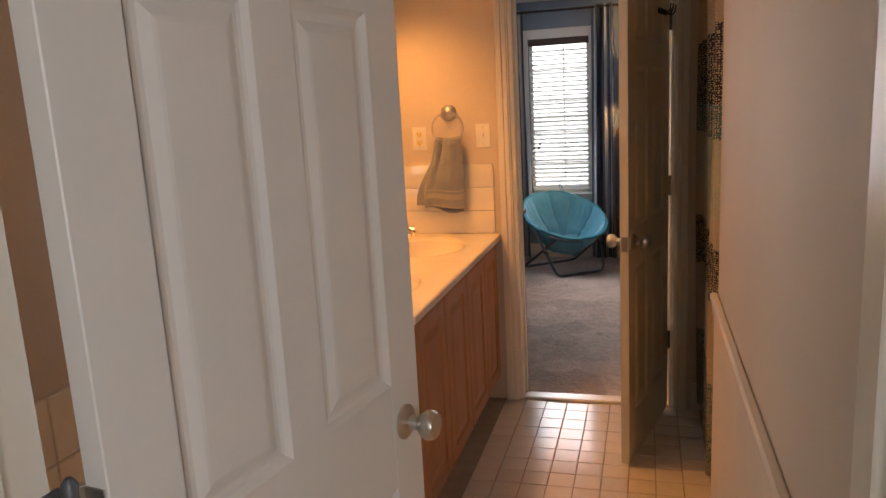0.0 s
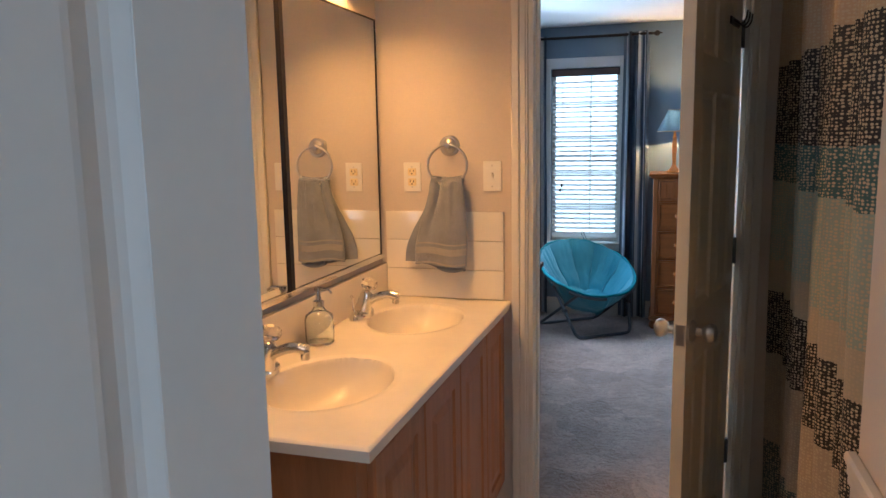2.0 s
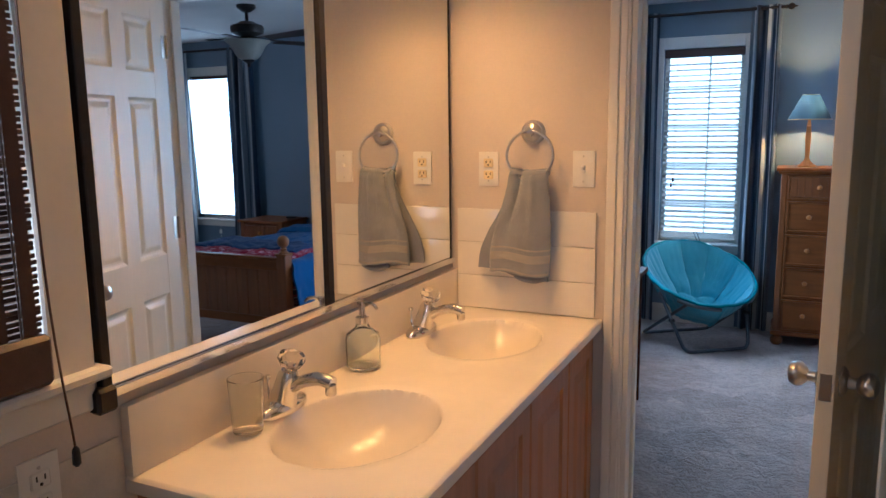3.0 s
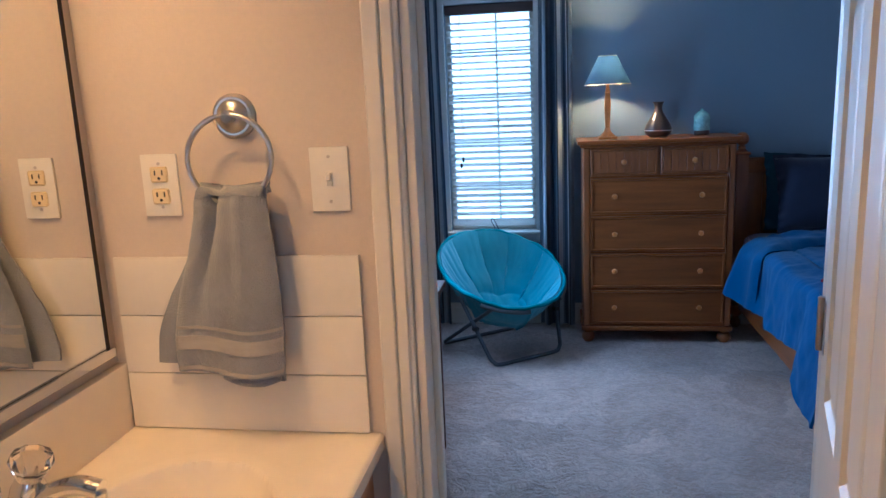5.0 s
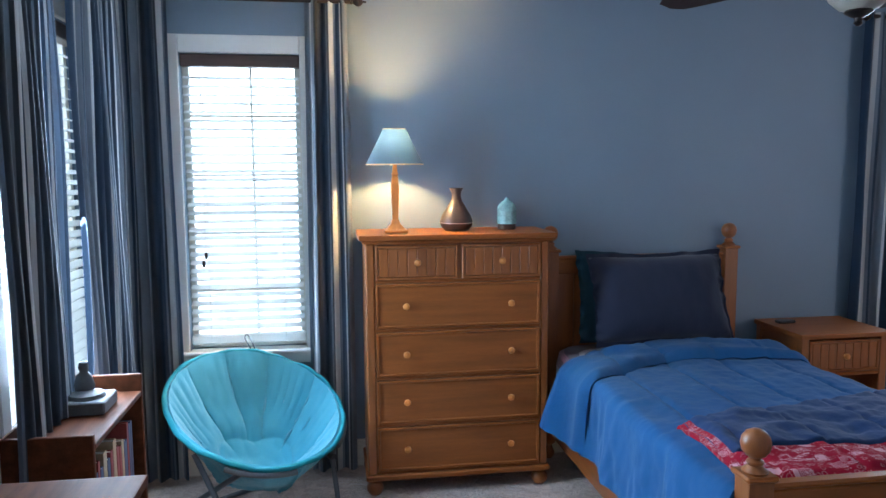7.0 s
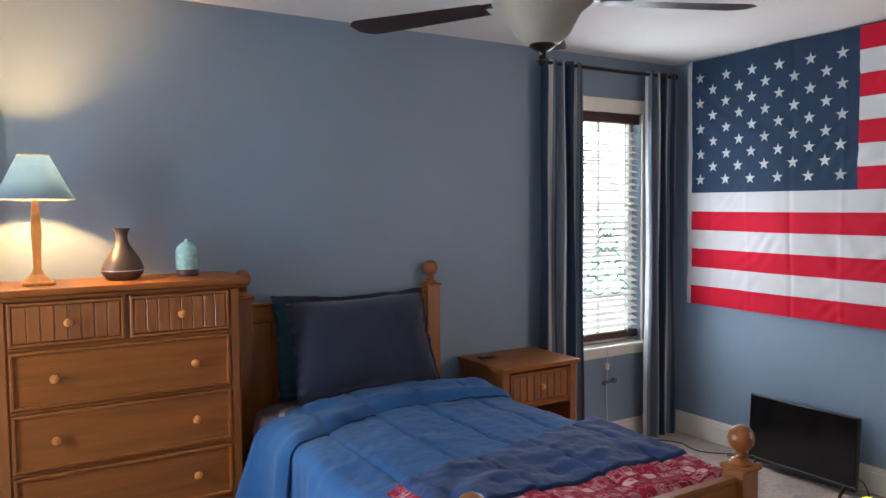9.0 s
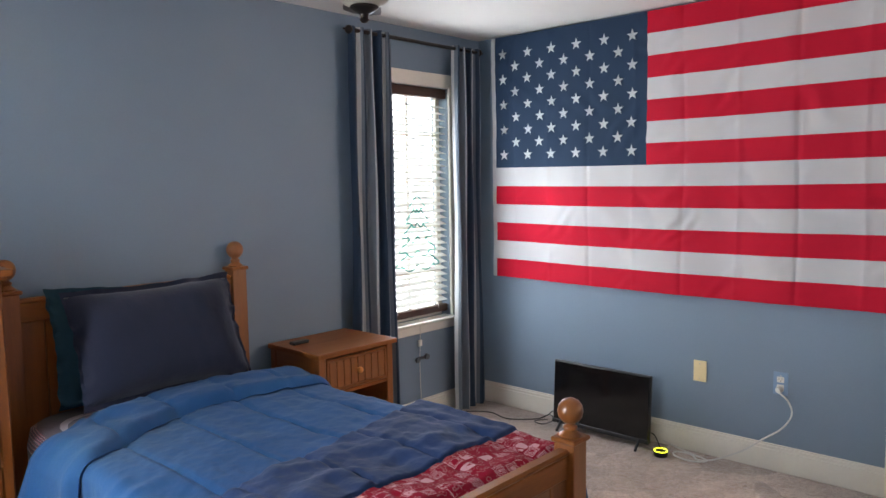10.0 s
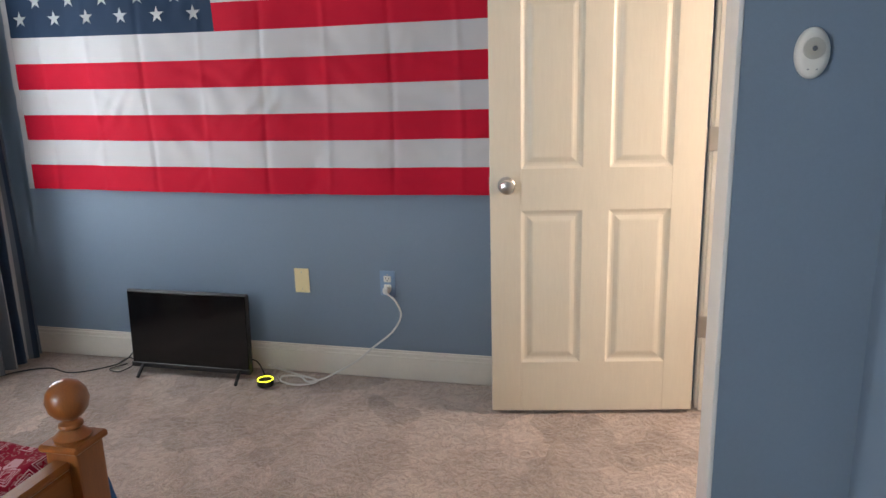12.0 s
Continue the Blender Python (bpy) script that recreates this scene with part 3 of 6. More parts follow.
casing_y("trim_door_bath", -0.458, 0.296, 2.05, BN, -1, "white moulded casing round the bathroom's bedroom door", 0.062)
casing_y("trim_door_bedroom", -0.458, 0.296, 2.05, YS, 1, "white moulded casing on the bedroom side")
jamb_y("jamb_bath", -0.458, 0.296, 2.05, BN - 0.002, YS + 0.002, 3.48, "white painted door jamb with brass strike")
casing_y("trim_entry_hall", -0.445, 0.335, 2.05, 0.33, -1, "white moulded casing of the bathroom entry")
casing_y("trim_entry_bath", -0.445, 0.335, 2.05, 0.45, 1, "white moulded casing inside the bathroom entry", 0.06)
jamb_y("jamb_entry", -0.445, 0.335, 2.05, 0.328, 0.452, 0.36, "white painted entry jamb")
jamb_y("jamb_hall", 2.93, 3.715, 2.06, 3.498, 3.622, 3.53, "cream painted jamb of the bedroom doorway")
bm = box(3.715, 3.775, 3.62, 3.634, 0, 2.06, 0.003)
box(2.885, 2.93, 3.62, 3.634, 0, 2.06, 0.003, bm)
box(2.885, 3.775, 3.62, 3.634, 2.06, 2.13, 0.003, bm)
structure("trim_door_hall", bm, white_trim, "cream moulded casing of the bedroom doorway", "door casing")
structure("trim_wall_end", box(2.652, 2.883, 3.69, 3.702, 0, TOP - 0.002, 0.002), grey_trim, "pale painted board capping the wall end", "trim")


def baseboard(name, x0, x1, y0, y1, axis, out, label="white moulded baseboard"):
    """A baseboard with a stepped cap; axis is the way it runs, out the side it faces."""
    bm = bmesh.new()
    for d, z0, z1 in ((0.014, 0.0, 0.108), (0.010, 0.108, 0.126), (0.006, 0.126, 0.138)):
        if axis == "x":
            ya, yb = sorted((y0, y0 + out * d))
            box(x0, x1, ya, yb, z0, z1, 0.002, bm)
        else:
            xa, xb = sorted((x0, x0 + out * d))
            box(xa, xb, y0, y1, z0, z1, 0.002, bm)
    return structure(name, bm, white_trim, label, "baseboard")


baseboard("baseboard_north", XW, XE, YN, YN, "x", -1)
baseboard("baseboard_east", XE, XE, 3.64, YN - 0.014, "y", -1)
baseboard("baseboard_west", XW, XW, YS, YN - 0.014, "y", 1)
baseboard("baseboard_stub", 2.655, 2.655, 3.36, 3.69, "y", -1)
baseboard("baseboard_closet", 1.25, 2.641, 3.36, 3.36, "x", 1)
baseboard("baseboard_south", 0.38, 1.25, YS, YS, "x", 1)
baseboard("baseboard_bath", 0.38, 0.44, BN, BN, "x", -1)
baseboard("baseboard_bath_east", 0.367, 0.367, 0.52, 2.02, "y", -1)

# low panel and moulded rail on the bathroom's side wall
bm = box(0.357, 0.367, 0.52, 2.02, 0.138, 0.90, 0.002)
structure("wainscot", bm, matte_trim, "smooth off-white wainscot panel", "wainscot")
bm = box(0.345, 0.367, 0.52, 2.028, 0.937, 0.957, 0.005)
box(0.350, 0.367, 0.52, 2.024, 0.915, 0.937, 0.004, bm)
box(0.352, 0.367, 0.52, 2.021, 0.900, 0.915, 0.003, bm)
structure("trim_rail", bm, matte_trim, "off-white stepped chair rail", "chair rail")


# ---- windows ----
def window_north(name, x0, x1, z0, z1, y, mat, label, w=0.062, shift=0.0):
    """A casement set in a wall whose room side is at y and faces -y."""
    win = tagged(thing(name, pose((x0 + x1) / 2, y, z0), label, "window"), kind="structure")
    bm = bmesh.new()
    box(x0 - w, x0, y - 0.02, y, z0 - 0.01, z1 + 0.085, 0.004, bm)
    box(x1, x1 + w, y - 0.02, y, z0 - 0.01, z1 + 0.085, 0.004, bm)
    box(x0, x1, y - 0.02, y, z1, z1 + 0.085, 0.004, bm)
    part("window_casing", bm, mat, win)
    bm = box(x0 - w - 0.015, x1 + w + 0.015, y - 0.045, y + 0.05, z0 - 0.018, z0 + 0.002, 0.005)
    box(x0 - w, x1 + w, y - 0.016, y, z0 - 0.075, z0 - 0.018, 0.004, bm)
    part("window_sill", bm, mat, win)
    bm = bmesh.new()
    for a, b, c, d in ((x0, x0 + 0.03, z0, z1), (x1 - 0.03, x1, z0, z1), (x0 + 0.03, x1 - 0.03, z0, z0 + 0.04), (x0 + 0.03, x1 - 0.03, z1 - 0.04, z1), (x0 + 0.03, x1 - 0.03, (z0 + z1) / 2 - 0.012, (z0 + z1) / 2 + 0.012)):
        box(a, b, y + 0.07, y + 0.10, c, d, 0.003, bm)
    part("sash", bm, white_trim, win)
    mx = (x0 + x1) / 2 + shift
    bm = box(mx - 0.006, mx + 0.006, y + 0.078, y + 0.094, z0 + 0.04, z1 - 0.04)
    for k in (0.2, 0.4, 0.6, 0.8):
        zz = z0 + k * (z1 - z0)
        box(x0 + 0.03, x1 - 0.03, y + 0.079, y + 0.093, zz - 0.006, zz + 0.006, bm=bm)
    part("muntin", bm, white_trim, win)
    for a, b in ((z0 + 0.04, (z0 + z1) / 2 - 0.012), ((z0 + z1) / 2 + 0.012, z1 - 0.04)):
        pane = part("pane", box(x0 + 0.03, x1 - 0.03, y + 0.084, y + 0.088, a, b), pane_glass, win)
        pane.visible_shadow = False
    return win


def slat_blind(x0, x1, z0, z1, y, rail, label, foot=None):
    """A horizontal slat blind hung in front of the glass."""
    blind = thing("window_blind", pose((x0 + x1) / 2, y, z0), label, "blind", "slat blinds on the bedroom windows")
    part("headrail", box(x0 + 0.004, x1 - 0.004, y - 0.03, y + 0.028, z1 - 0.06, z1 - 0.002, 0.004), rail, blind, "dark brown valance")
    part("bottom_rail", box(x0 + 0.006, x1 - 0.006, y - 0.026, y + 0.026, z0 + 0.03, z0 + 0.075, 0.006), foot or rail, blind, "white bottom rail" if foot else "dark brown bottom rail")
    bm = box(x0 + 0.008, x1 - 0.008, -0.0245, 0.0245, -0.0014, 0.0014)
    bmesh.ops.translate(bm, vec=(-(x0 + x1) / 2, 0, 0), verts=bm.verts)
    me = mesh_of("slat", bm, blind_white)
    zz = z0 + 0.11
    while zz < z1 - 0.07:
        ob = new("slat", me)
        ob.parent = blind
        ob.matrix_basis = pose(0, 0, zz - z0, 18 + random.uniform(-2.0, 2.0), random.uniform(-0.12, 0.12), 0)
        zz += 0.0405
    for xx in (x0 + 0.10, x1 - 0.10):
        part("ladder_cord", tube([(xx, y - 0.028, z0 + 0.06), (xx, y - 0.028, z1 - 0.03)], 0.0014, 5), cord_white, blind)
    return blind


for name, (a, b, c, d), mat, shift, foot in (("window_1", NW, grey_trim, 0.04, blind_white), ("window_2", NE, white_trim, 0.0, None)):
    window_north(name, a, b, c, d, YN, mat, "white-framed double-hung window with bright daylight behind", shift=shift)
    blind = slat_blind(a, b, c, d, YN + 0.036, brown_blind, "half-open white slat blind with a white bottom rail" if foot else "half-open white slat blind with dark brown rails", foot)
    if foot:
        part("pull_cord", tube([(-0.80, YN - 0.012, 2.0), (-0.802, YN - 0.014, 1.13)], 0.0018, 5), cord_white, blind)
        for dx, z in ((0.0, 1.085), (-0.012, 1.045)):
            part("tassel", lathe([(0.003, 0), (0.008, 0.004), (0.007, 0.03), (0.002, 0.038)], pose(-0.802 + dx, YN - 0.014, z), 10), fan_brown, blind, "dark wooden tassel", True)
    else:
        part("pull_cord", tube(curve([(3.17, YN - 0.026, 0.66), (3.173, YN - 0.022, 0.52), (3.168, YN - 0.02, 0.35), (3.176, YN - 0.02, 0.12)]), 0.002, 5), cord_white, blind)
        part("cord_clip", box(3.158, 3.186, YN - 0.03, YN - 0.012, 0.48, 0.52, 0.004), white_plastic, blind, "white clip")
        bm = tube([(3.13, YN - 0.03, 0.405), (3.22, YN - 0.03, 0.405)], 0.008, 8)
        lathe([(0.0, 0), (0.016, 0), (0.016, 0.012), (0, 0.012)], pose(3.135, YN - 0.03, 0.40, 90, 0, 0), 12, bm)
        lathe([(0.0, 0), (0.018, 0), (0.018, 0.014), (0, 0.014)], pose(3.215, YN - 0.03, 0.41, 90, 0, 0), 12, bm)
        part("cord_toggle", bm, steel_tube, blind, "dark toggle")
# the west window is the same window turned a quarter
half = (WW[1] - WW[0]) / 2
win = window_north("window_3", -half, half, WW[2], WW[3], 0.0, grey_trim, "white-framed window with a lowered slat blind")
win.matrix_basis = pose(XW, (WW[0] + WW[1]) / 2, 0, 0, 0, 90) @ win.matrix_basis
blind = slat_blind(-half, half, WW[2], WW[3], 0.036, brown_blind, "half-open white slat blind with dark brown rails")
blind.matrix_basis = pose(XW, (WW[0] + WW[1]) / 2, 0, 0, 0, 90) @ blind.matrix_basis

half = (BW[1] - BW[0]) / 2
win = window_north("window_4", -half, half, BW[2], BW[3], 0.0, white_trim, "white-framed bathroom window with moulded casing", 0.085)
win.matrix_basis = pose(BX, (BW[0] + BW[1]) / 2, 0, 0, 0, 90) @ win.matrix_basis

outside = tagged(part("backdrop_north", box(-3, 6, 9.2, 9.25, -1, 5), outdoor), "bright overexposed garden beyond the windows", "backdrop", "", "structure")
outside = tagged(part("backdrop_west", box(-3.55, -3.5, -1, 8.5, -1, 5), outdoor), "bright overexposed garden beyond the windows", "backdrop", "", "structure")


def woven_shade():
    """The bathroom's woven wood shade, let down."""
    shade = thing("woven_shade", pose(BX, (BW[0] + BW[1]) / 2, BW[2]), "dark brown woven bamboo shade, half lit from behind", "blind")
    mid = (BW[0] + BW[1]) / 2
    me = mesh_of("reed", box(-0.002, 0.002, BW[0] + 0.01 - mid, BW[1] - 0.012 - mid, -0.0036, 0.0036, 0.001), brown_blind)
    z = BW[2] + 0.09
    while z < BW[3] - 0.02:
        ob = new("reed", me)
        ob.parent = shade
        ob.matrix_basis = pose(0.03 + random.uniform(-0.002, 0.002), 0, z - BW[2], random.uniform(-0.35, 0.35), 0, 0)
        z += random.uniform(0.0082, 0.0108)
    y = BW[1] - 0.035
    while y > BW[0] + 0.02:
        part("woven_band", box(BX + 0.0335, BX + 0.036, y - 0.011, y + 0.011, BW[2] + 0.06, BW[3] - 0.01), brown_blind, shade)
        y -= 0.047
    part("bottom_fold", box(BX + 0.012, BX + 0.05, BW[0] + 0.008, BW[1] - 0.008, BW[2] + 0.005, BW[2] + 0.085, 0.008), brown_blind, shade, "folded dark brown hem")
    for y in (BW[0] + 0.1, 1.45, 1.68, BW[1] - 0.05):
        part("binding_cord", tube([(BX + 0.036, y, BW[2] + 0.05), (BX + 0.036, y, BW[3])], 0.002, 5), brown_blind, shade)
    part("pull_cord", tube(curve([(BX + 0.056, BW[1] - 0.02, BW[3] - 0.1), (BX + 0.056, BW[1] - 0.018, 1.3), (BX + 0.058, BW[1] + 0.005, 0.98)]), 0.002, 5), brown_blind, shade)
    part("cord_tassel", lathe([(0.003, 0), (0.007, 0.005), (0.006, 0.028), (0.002, 0.034)], pose(BX + 0.058, BW[1] + 0.004, 0.965), 10), black_plastic, shade)


woven_shade()


# ---- doors ----
def knob(parent, x, y, z, ax, mat, label="satin nickel door knob"):
    """A round knob on a rose, along +x or -x of the build place."""
    prof = [(0.033, 0), (0.033, 0.004), (0.026, 0.010), (0.013, 0.014), (0.012, 0.030), (0.020, 0.036), (0.027, 0.046), (0.028, 0.056), (0.023, 0.066), (0.010, 0.071), (0.0, 0.072)]
    return part("door_knob", lathe(prof, Matrix.Translation((x, y, z)) @ pose(0, 0, 0, 0, 90 * ax, 0), 22), mat, parent, label, True)


def door_leaf(name, m, width, height, mat, label, swing=1, hinges=(0.345, 1.085, 1.82), panels=((0.21, 0.83), (0.99, 1.62), (1.72, 1.925))):
    """A six-panel door. It is made along +y from its hinge edge, 35 mm thick about x = 0, and set at the pose m."""
    door = tagged(thing(name, Matrix(), label, "door"), kind="structure")
    t = 0.0175
    st, mid = 0.112 * width / 0.76, 0.095 * width / 0.76
    cols = [(st, (width - mid) / 2), ((width + mid) / 2, width - st)]
    k = height / 2.03
    rows = [(z0 * k, z1 * k) for z0, z1 in panels]
    bm = bmesh.new()
    box(-t, t, 0, st, 0, height, 0.0015, bm)
    box(-t, t, width - st, width, 0, height, 0.0015, bm)
    edges = [0] + [e for r in rows for e in r] + [height]
    for a, b in zip(edges[::2], edges[1::2]):
        box(-t, t, st, width - st, a, b, 0, bm)
    for a, b in rows:
        box(-t, t, cols[0][1], cols[1][0], a, b, 0, bm)
    part("door_frame", bm, mat, door)
    for y0, y1 in cols:
        for z0, z1 in rows:
            bm = bmesh.new()
            for side in (-1, 1):
                loops = []
                for inset, depth in ((0.0, t), (0.010, t - 0.007), (0.016, t - 0.009), (0.024, t - 0.009), (0.040, t - 0.003), (0.046, t - 0.002)):
                    loops.append([bm.verts.new((side * depth, yy, zz)) for yy, zz in ((y0 + inset, z0 + inset), (y1 - inset, z0 + inset), (y1 - inset, z1 - inset), (y0 + inset, z1 - inset))])
                for a, b in zip(loops, loops[1:]):
                    for i in range(4):
                        bm.faces.new((a[i], a[(i + 1) % 4], b[(i + 1) % 4], b[i]))
                bm.faces.new(loops[-1])
            part("panel", bm, mat, door)
    for side in (-1, 1):
        knob(door, side * t, width - 0.062, 0.93, side, nickel)
    part("latch_plate", box(-0.012, 0.012, width - 0.001, width + 0.002, 0.90, 0.96, 0.001), nickel, door, "nickel latch plate")
    for z in hinges:
        bm = box(-t - 0.001, t - 0.004, -0.0025, 0.0005, z - 0.045, z + 0.045, 0.001)
        lathe([(0.006, -0.046), (0.0065, -0.045), (0.0065, 0.045), (0.006, 0.046)], Matrix.Translation((swing * (t + 0.004), -0.004, z)), 10, bm)
        box(swing * t - 0.001 * swing, swing * t + swing * 0.001, 0.002, 0.03, z - 0.045, z + 0.045, 0, bm)
        part("hinge", bm, nickel, door, "satin nickel butt hinge")
    door.matrix_basis = m
    return door


def toward(x0, y0, x1, y1, z):
    """A pose at the hinge that turns +y toward the free edge."""
    return pose(x0, y0, z, 0, 0, math.degrees(math.atan2(-(x1 - x0), y1 - y0)))


d1 = door_leaf("door_1", toward(-0.390, 0.474, -0.271, 1.172, 0.012), 0.70, 2.02, grey_trim, "white six-panel door standing open into the bathroom", -1, panels=((0.20, 0.82), (1.02, 1.67), (1.77, 1.92)))
d2 = door_leaf("door_2", toward(0.252, 3.400, 0.088, 2.78, 0.015), 0.642, 2.02, door_paint, "white six-panel bathroom door standing open, hook at its top", 1)
d3 = door_leaf("door_3", toward(3.688, 3.655, 3.53, 4.44, 0.015), 0.80, 2.03, door_paint, "cream six-panel bedroom door standing open before the flag wall", 1)

for z in (0.36, 1.10, 1.835):
    bm = box(0.262, 0.279, 3.398, 3.412, z - 0.045, z + 0.045, 0.002)
    lathe([(0.006, -0.046), (0.007, -0.045), (0.007, 0.045), (0.006, 0.046)], Matrix.Translation((0.274, 3.398, z)), 12, bm)
    part("jamb_hinge", bm, steel_tube, d2, "dark steel hinge leaf and knuckle", True)
for z in (0.357, 1.097, 1.832):
    bm = box(-0.4285, -0.4250, 0.395, 0.462, z - 0.05, z + 0.05, 0.002)
    lathe([(0.0085, -0.052), (0.0095, -0.048), (0.0095, 0.048), (0.0085, 0.052), (0.004, 0.058)], Matrix.Translation((-0.417, 0.466, z)), 12, bm)
    part("jamb_hinge", bm, steel_tube, d1, "dark steel hinge leaf and knuckle", True)
for z in (0.36, 1.10, 1.835):
    leaf = part("jamb_hinge", box(3.692, 3.697, 3.585, 3.640, z - 0.045, z + 0.045, 0.002), nickel, d3, "satin nickel hinge leaf on the jamb")

# over-the-door hook on the bathroom door
bm = bmesh.new()
hook = thing("door_hook", pose(0.235, 3.27, 1.82), "small bronze hook rack on the bathroom door", "hook")
for dy in (-0.045, 0.0, 0.045):
    hx, hy = 0.235 + 0.26 * dy, 3.27 + dy
    tube(curve([(hx + 0.006, hy, 1.86), (hx + 0.028, hy - 0.006, 1.845), (hx + 0.042, hy - 0.010, 1.86), (hx + 0.046, hy - 0.011, 1.885)]), 0.003, 6, bm)
plate = box(0.0, 0.006, -0.07, 0.07, 1.845, 1.87, 0.002)
bmesh.ops.transform(plate, matrix=pose(0.2345, 3.27, 0, 0, 0, -14.8), verts=plate.verts)
bm = join(bm, plate)
part("hook_bar", bm, bronze, hook)


# ---- bathroom ----
def vanity():
    x0, x1, y0, y1, top = BX + 0.001, -0.540, 2.0, BN - 0.001, 0.876
    ct = thing("vanity_counter", pose((x0 + x1) / 2, (y0 + y1) / 2, top - 0.03), "cream cultured-marble vanity top with two oval basins", "countertop")
    basins = ((-0.80, 2.37), (-0.80, 3.08))

    def top_place(u, v):
        x, y = x0 + u * (x1 + 0.012 - x0), y0 - 0.012 + v * (y1 - y0 + 0.012)
        z = top - 0.006 * max(0, (x - x1 - 0.004) / 0.008) ** 2 - 0.006 * max(0, (y0 - 0.004 - y) / 0.008) ** 2
        for bx, by in basins:
            r = math.hypot((x - bx) / 0.165, (y - by) / 0.215)
            if r < 1:
                z = top - 0.003 - 0.115 * (1 - r ** 3.2) ** 0.8
            elif r < 1.12:
                z = top - 0.003 * (1.12 - r) / 0.12
        return (x, y, z)

    part("basin_top", sheet(132, 240, top_place), marble, ct, "", True)
    bm = box(x1, x1 + 0.012, y0 - 0.012, y1, top - 0.030, top - 0.0055)
    box(x0, x1, y0 - 0.012, y0, top - 0.030, top - 0.0055, 0, bm)
    part("front_edge", bm, marble, ct)
    part("backsplash", box(x0, x0 + 0.022, y0 - 0.012, y1, top, top + 0.135, 0.006, seg=2), marble, ct, "", True)
    for bx, by in basins:
        part("drain", lathe([(0.0, 0), (0.021, 0), (0.021, 0.003), (0.014, 0.004), (0.013, 0.002), (0, 0.002)], pose(bx, by, top - 0.117), 18), chrome, ct, "chrome drain", True)
    cab = thing("vanity_cabinet", pose((x0 + x1) / 2, (y0 + y1) / 2, 0), "honey oak vanity cabinet with raised-panel doors", "cabinet")
    bm = box(x0, x1 - 0.03, y0 + 0.012, y1, 0.10, 0.74)
    box(x0, x1 - 0.10, y0 + 0.012, y1, 0, 0.10, 0, bm)
    box(x0, x0 + 0.02, y0 + 0.012, y1, 0.74, top - 0.031, 0, bm)
    box(x1 - 0.05, x1 - 0.03, y0 + 0.012, y1, 0.74, top - 0.031, 0, bm)
    box(x0 + 0.02, x1 - 0.05, y0 + 0.012, y0 + 0.03, 0.74, top - 0.031, 0, bm)
    part("body", bm, oak_face, cab)
    for k in range(4):
        a, b = y0 + 0.071 + k * 0.35, min(y0 + 0.415 + k * 0.35, y1 - 0.008)
        bm = bmesh.new()
        loops = []
        for inset, d in ((0, 0), (0, 0.012), (0.006, 0.018), (0.058, 0.018), (0.064, 0.010), (0.078, 0.010), (0.104, 0.017)):
            loops.append([bm.verts.new((x1 - 0.03 + d, yy, zz)) for yy, zz in ((a + inset, 0.13 + inset), (b - inset, 0.13 + inset), (b - inset, 0.82 - inset), (a + inset, 0.82 - inset))])
        for p, q in zip(loops, loops[1:]):
            for i in range(4):
                bm.faces.new((p[i], p[(i + 1) % 4], q[(i + 1) % 4], q[i]))
        bm.faces.new(loops[-1])
        part("cabinet_door", bm, oak_face, cab)


vanity()


def faucet(x, y, z):
    f = thing("faucet", pose(x, y, z), "chrome single-lever basin faucet with a clear acrylic knob", "faucet", "basin faucets")
    bm = sheet(28, 10, lambda u, v: (x + 0.034 * math.cos(2 * math.pi * u) * (1 - v ** 3) ** 0.5, y + 0.082 * math.sin(2 * math.pi * u) * (1 - v ** 3) ** 0.5, z + 0.001 + 0.030 * v))
    part("base", bm, chrome, f, "", True)
    bm = lathe([(0.032, 0), (0.030, 0.02), (0.026, 0.045), (0.024, 0.070), (0.018, 0.084), (0, 0.087)], pose(x + 0.002, y, z + 0.014, 0, 16, 0), 22)
    part("body", bm, chrome, f, "", True)
    own = bmesh.new()
    pts = curve([(x + 0.008, y, z + 0.045), (x + 0.05, y, z + 0.070), (x + 0.10, y, z + 0.086), (x + 0.138, y, z + 0.080)])
    tube(pts, 0.015, 12, own)
    lathe([(0.011, 0), (0.0125, 0.004), (0.0125, 0.022), (0.009, 0.024)], pose(x + 0.132, y, z + 0.054), 14, own)
    part("spout", own, chrome, f, "", True)
    part("lever_knob", lathe([(0.010, 0), (0.024, 0.008), (0.031, 0.020), (0.028, 0.034), (0.016, 0.040), (0, 0.041)], pose(x + 0.026, y, z + 0.100, 0, 16, 0), 10), crystal, f, "clear faceted acrylic knob")
    part("lift_rod", tube([(x - 0.034, y, z + 0.02), (x - 0.036, y, z + 0.065)], 0.003, 6), chrome, f)
    part("rod_knob", lathe([(0, 0), (0.007, 0.003), (0.007, 0.011), (0, 0.014)], pose(x - 0.036, y, z + 0.064), 10), chrome, f, "", True)


faucet(-0.995, 2.36, 0.877)
faucet(-0.995, 3.045, 0.877)

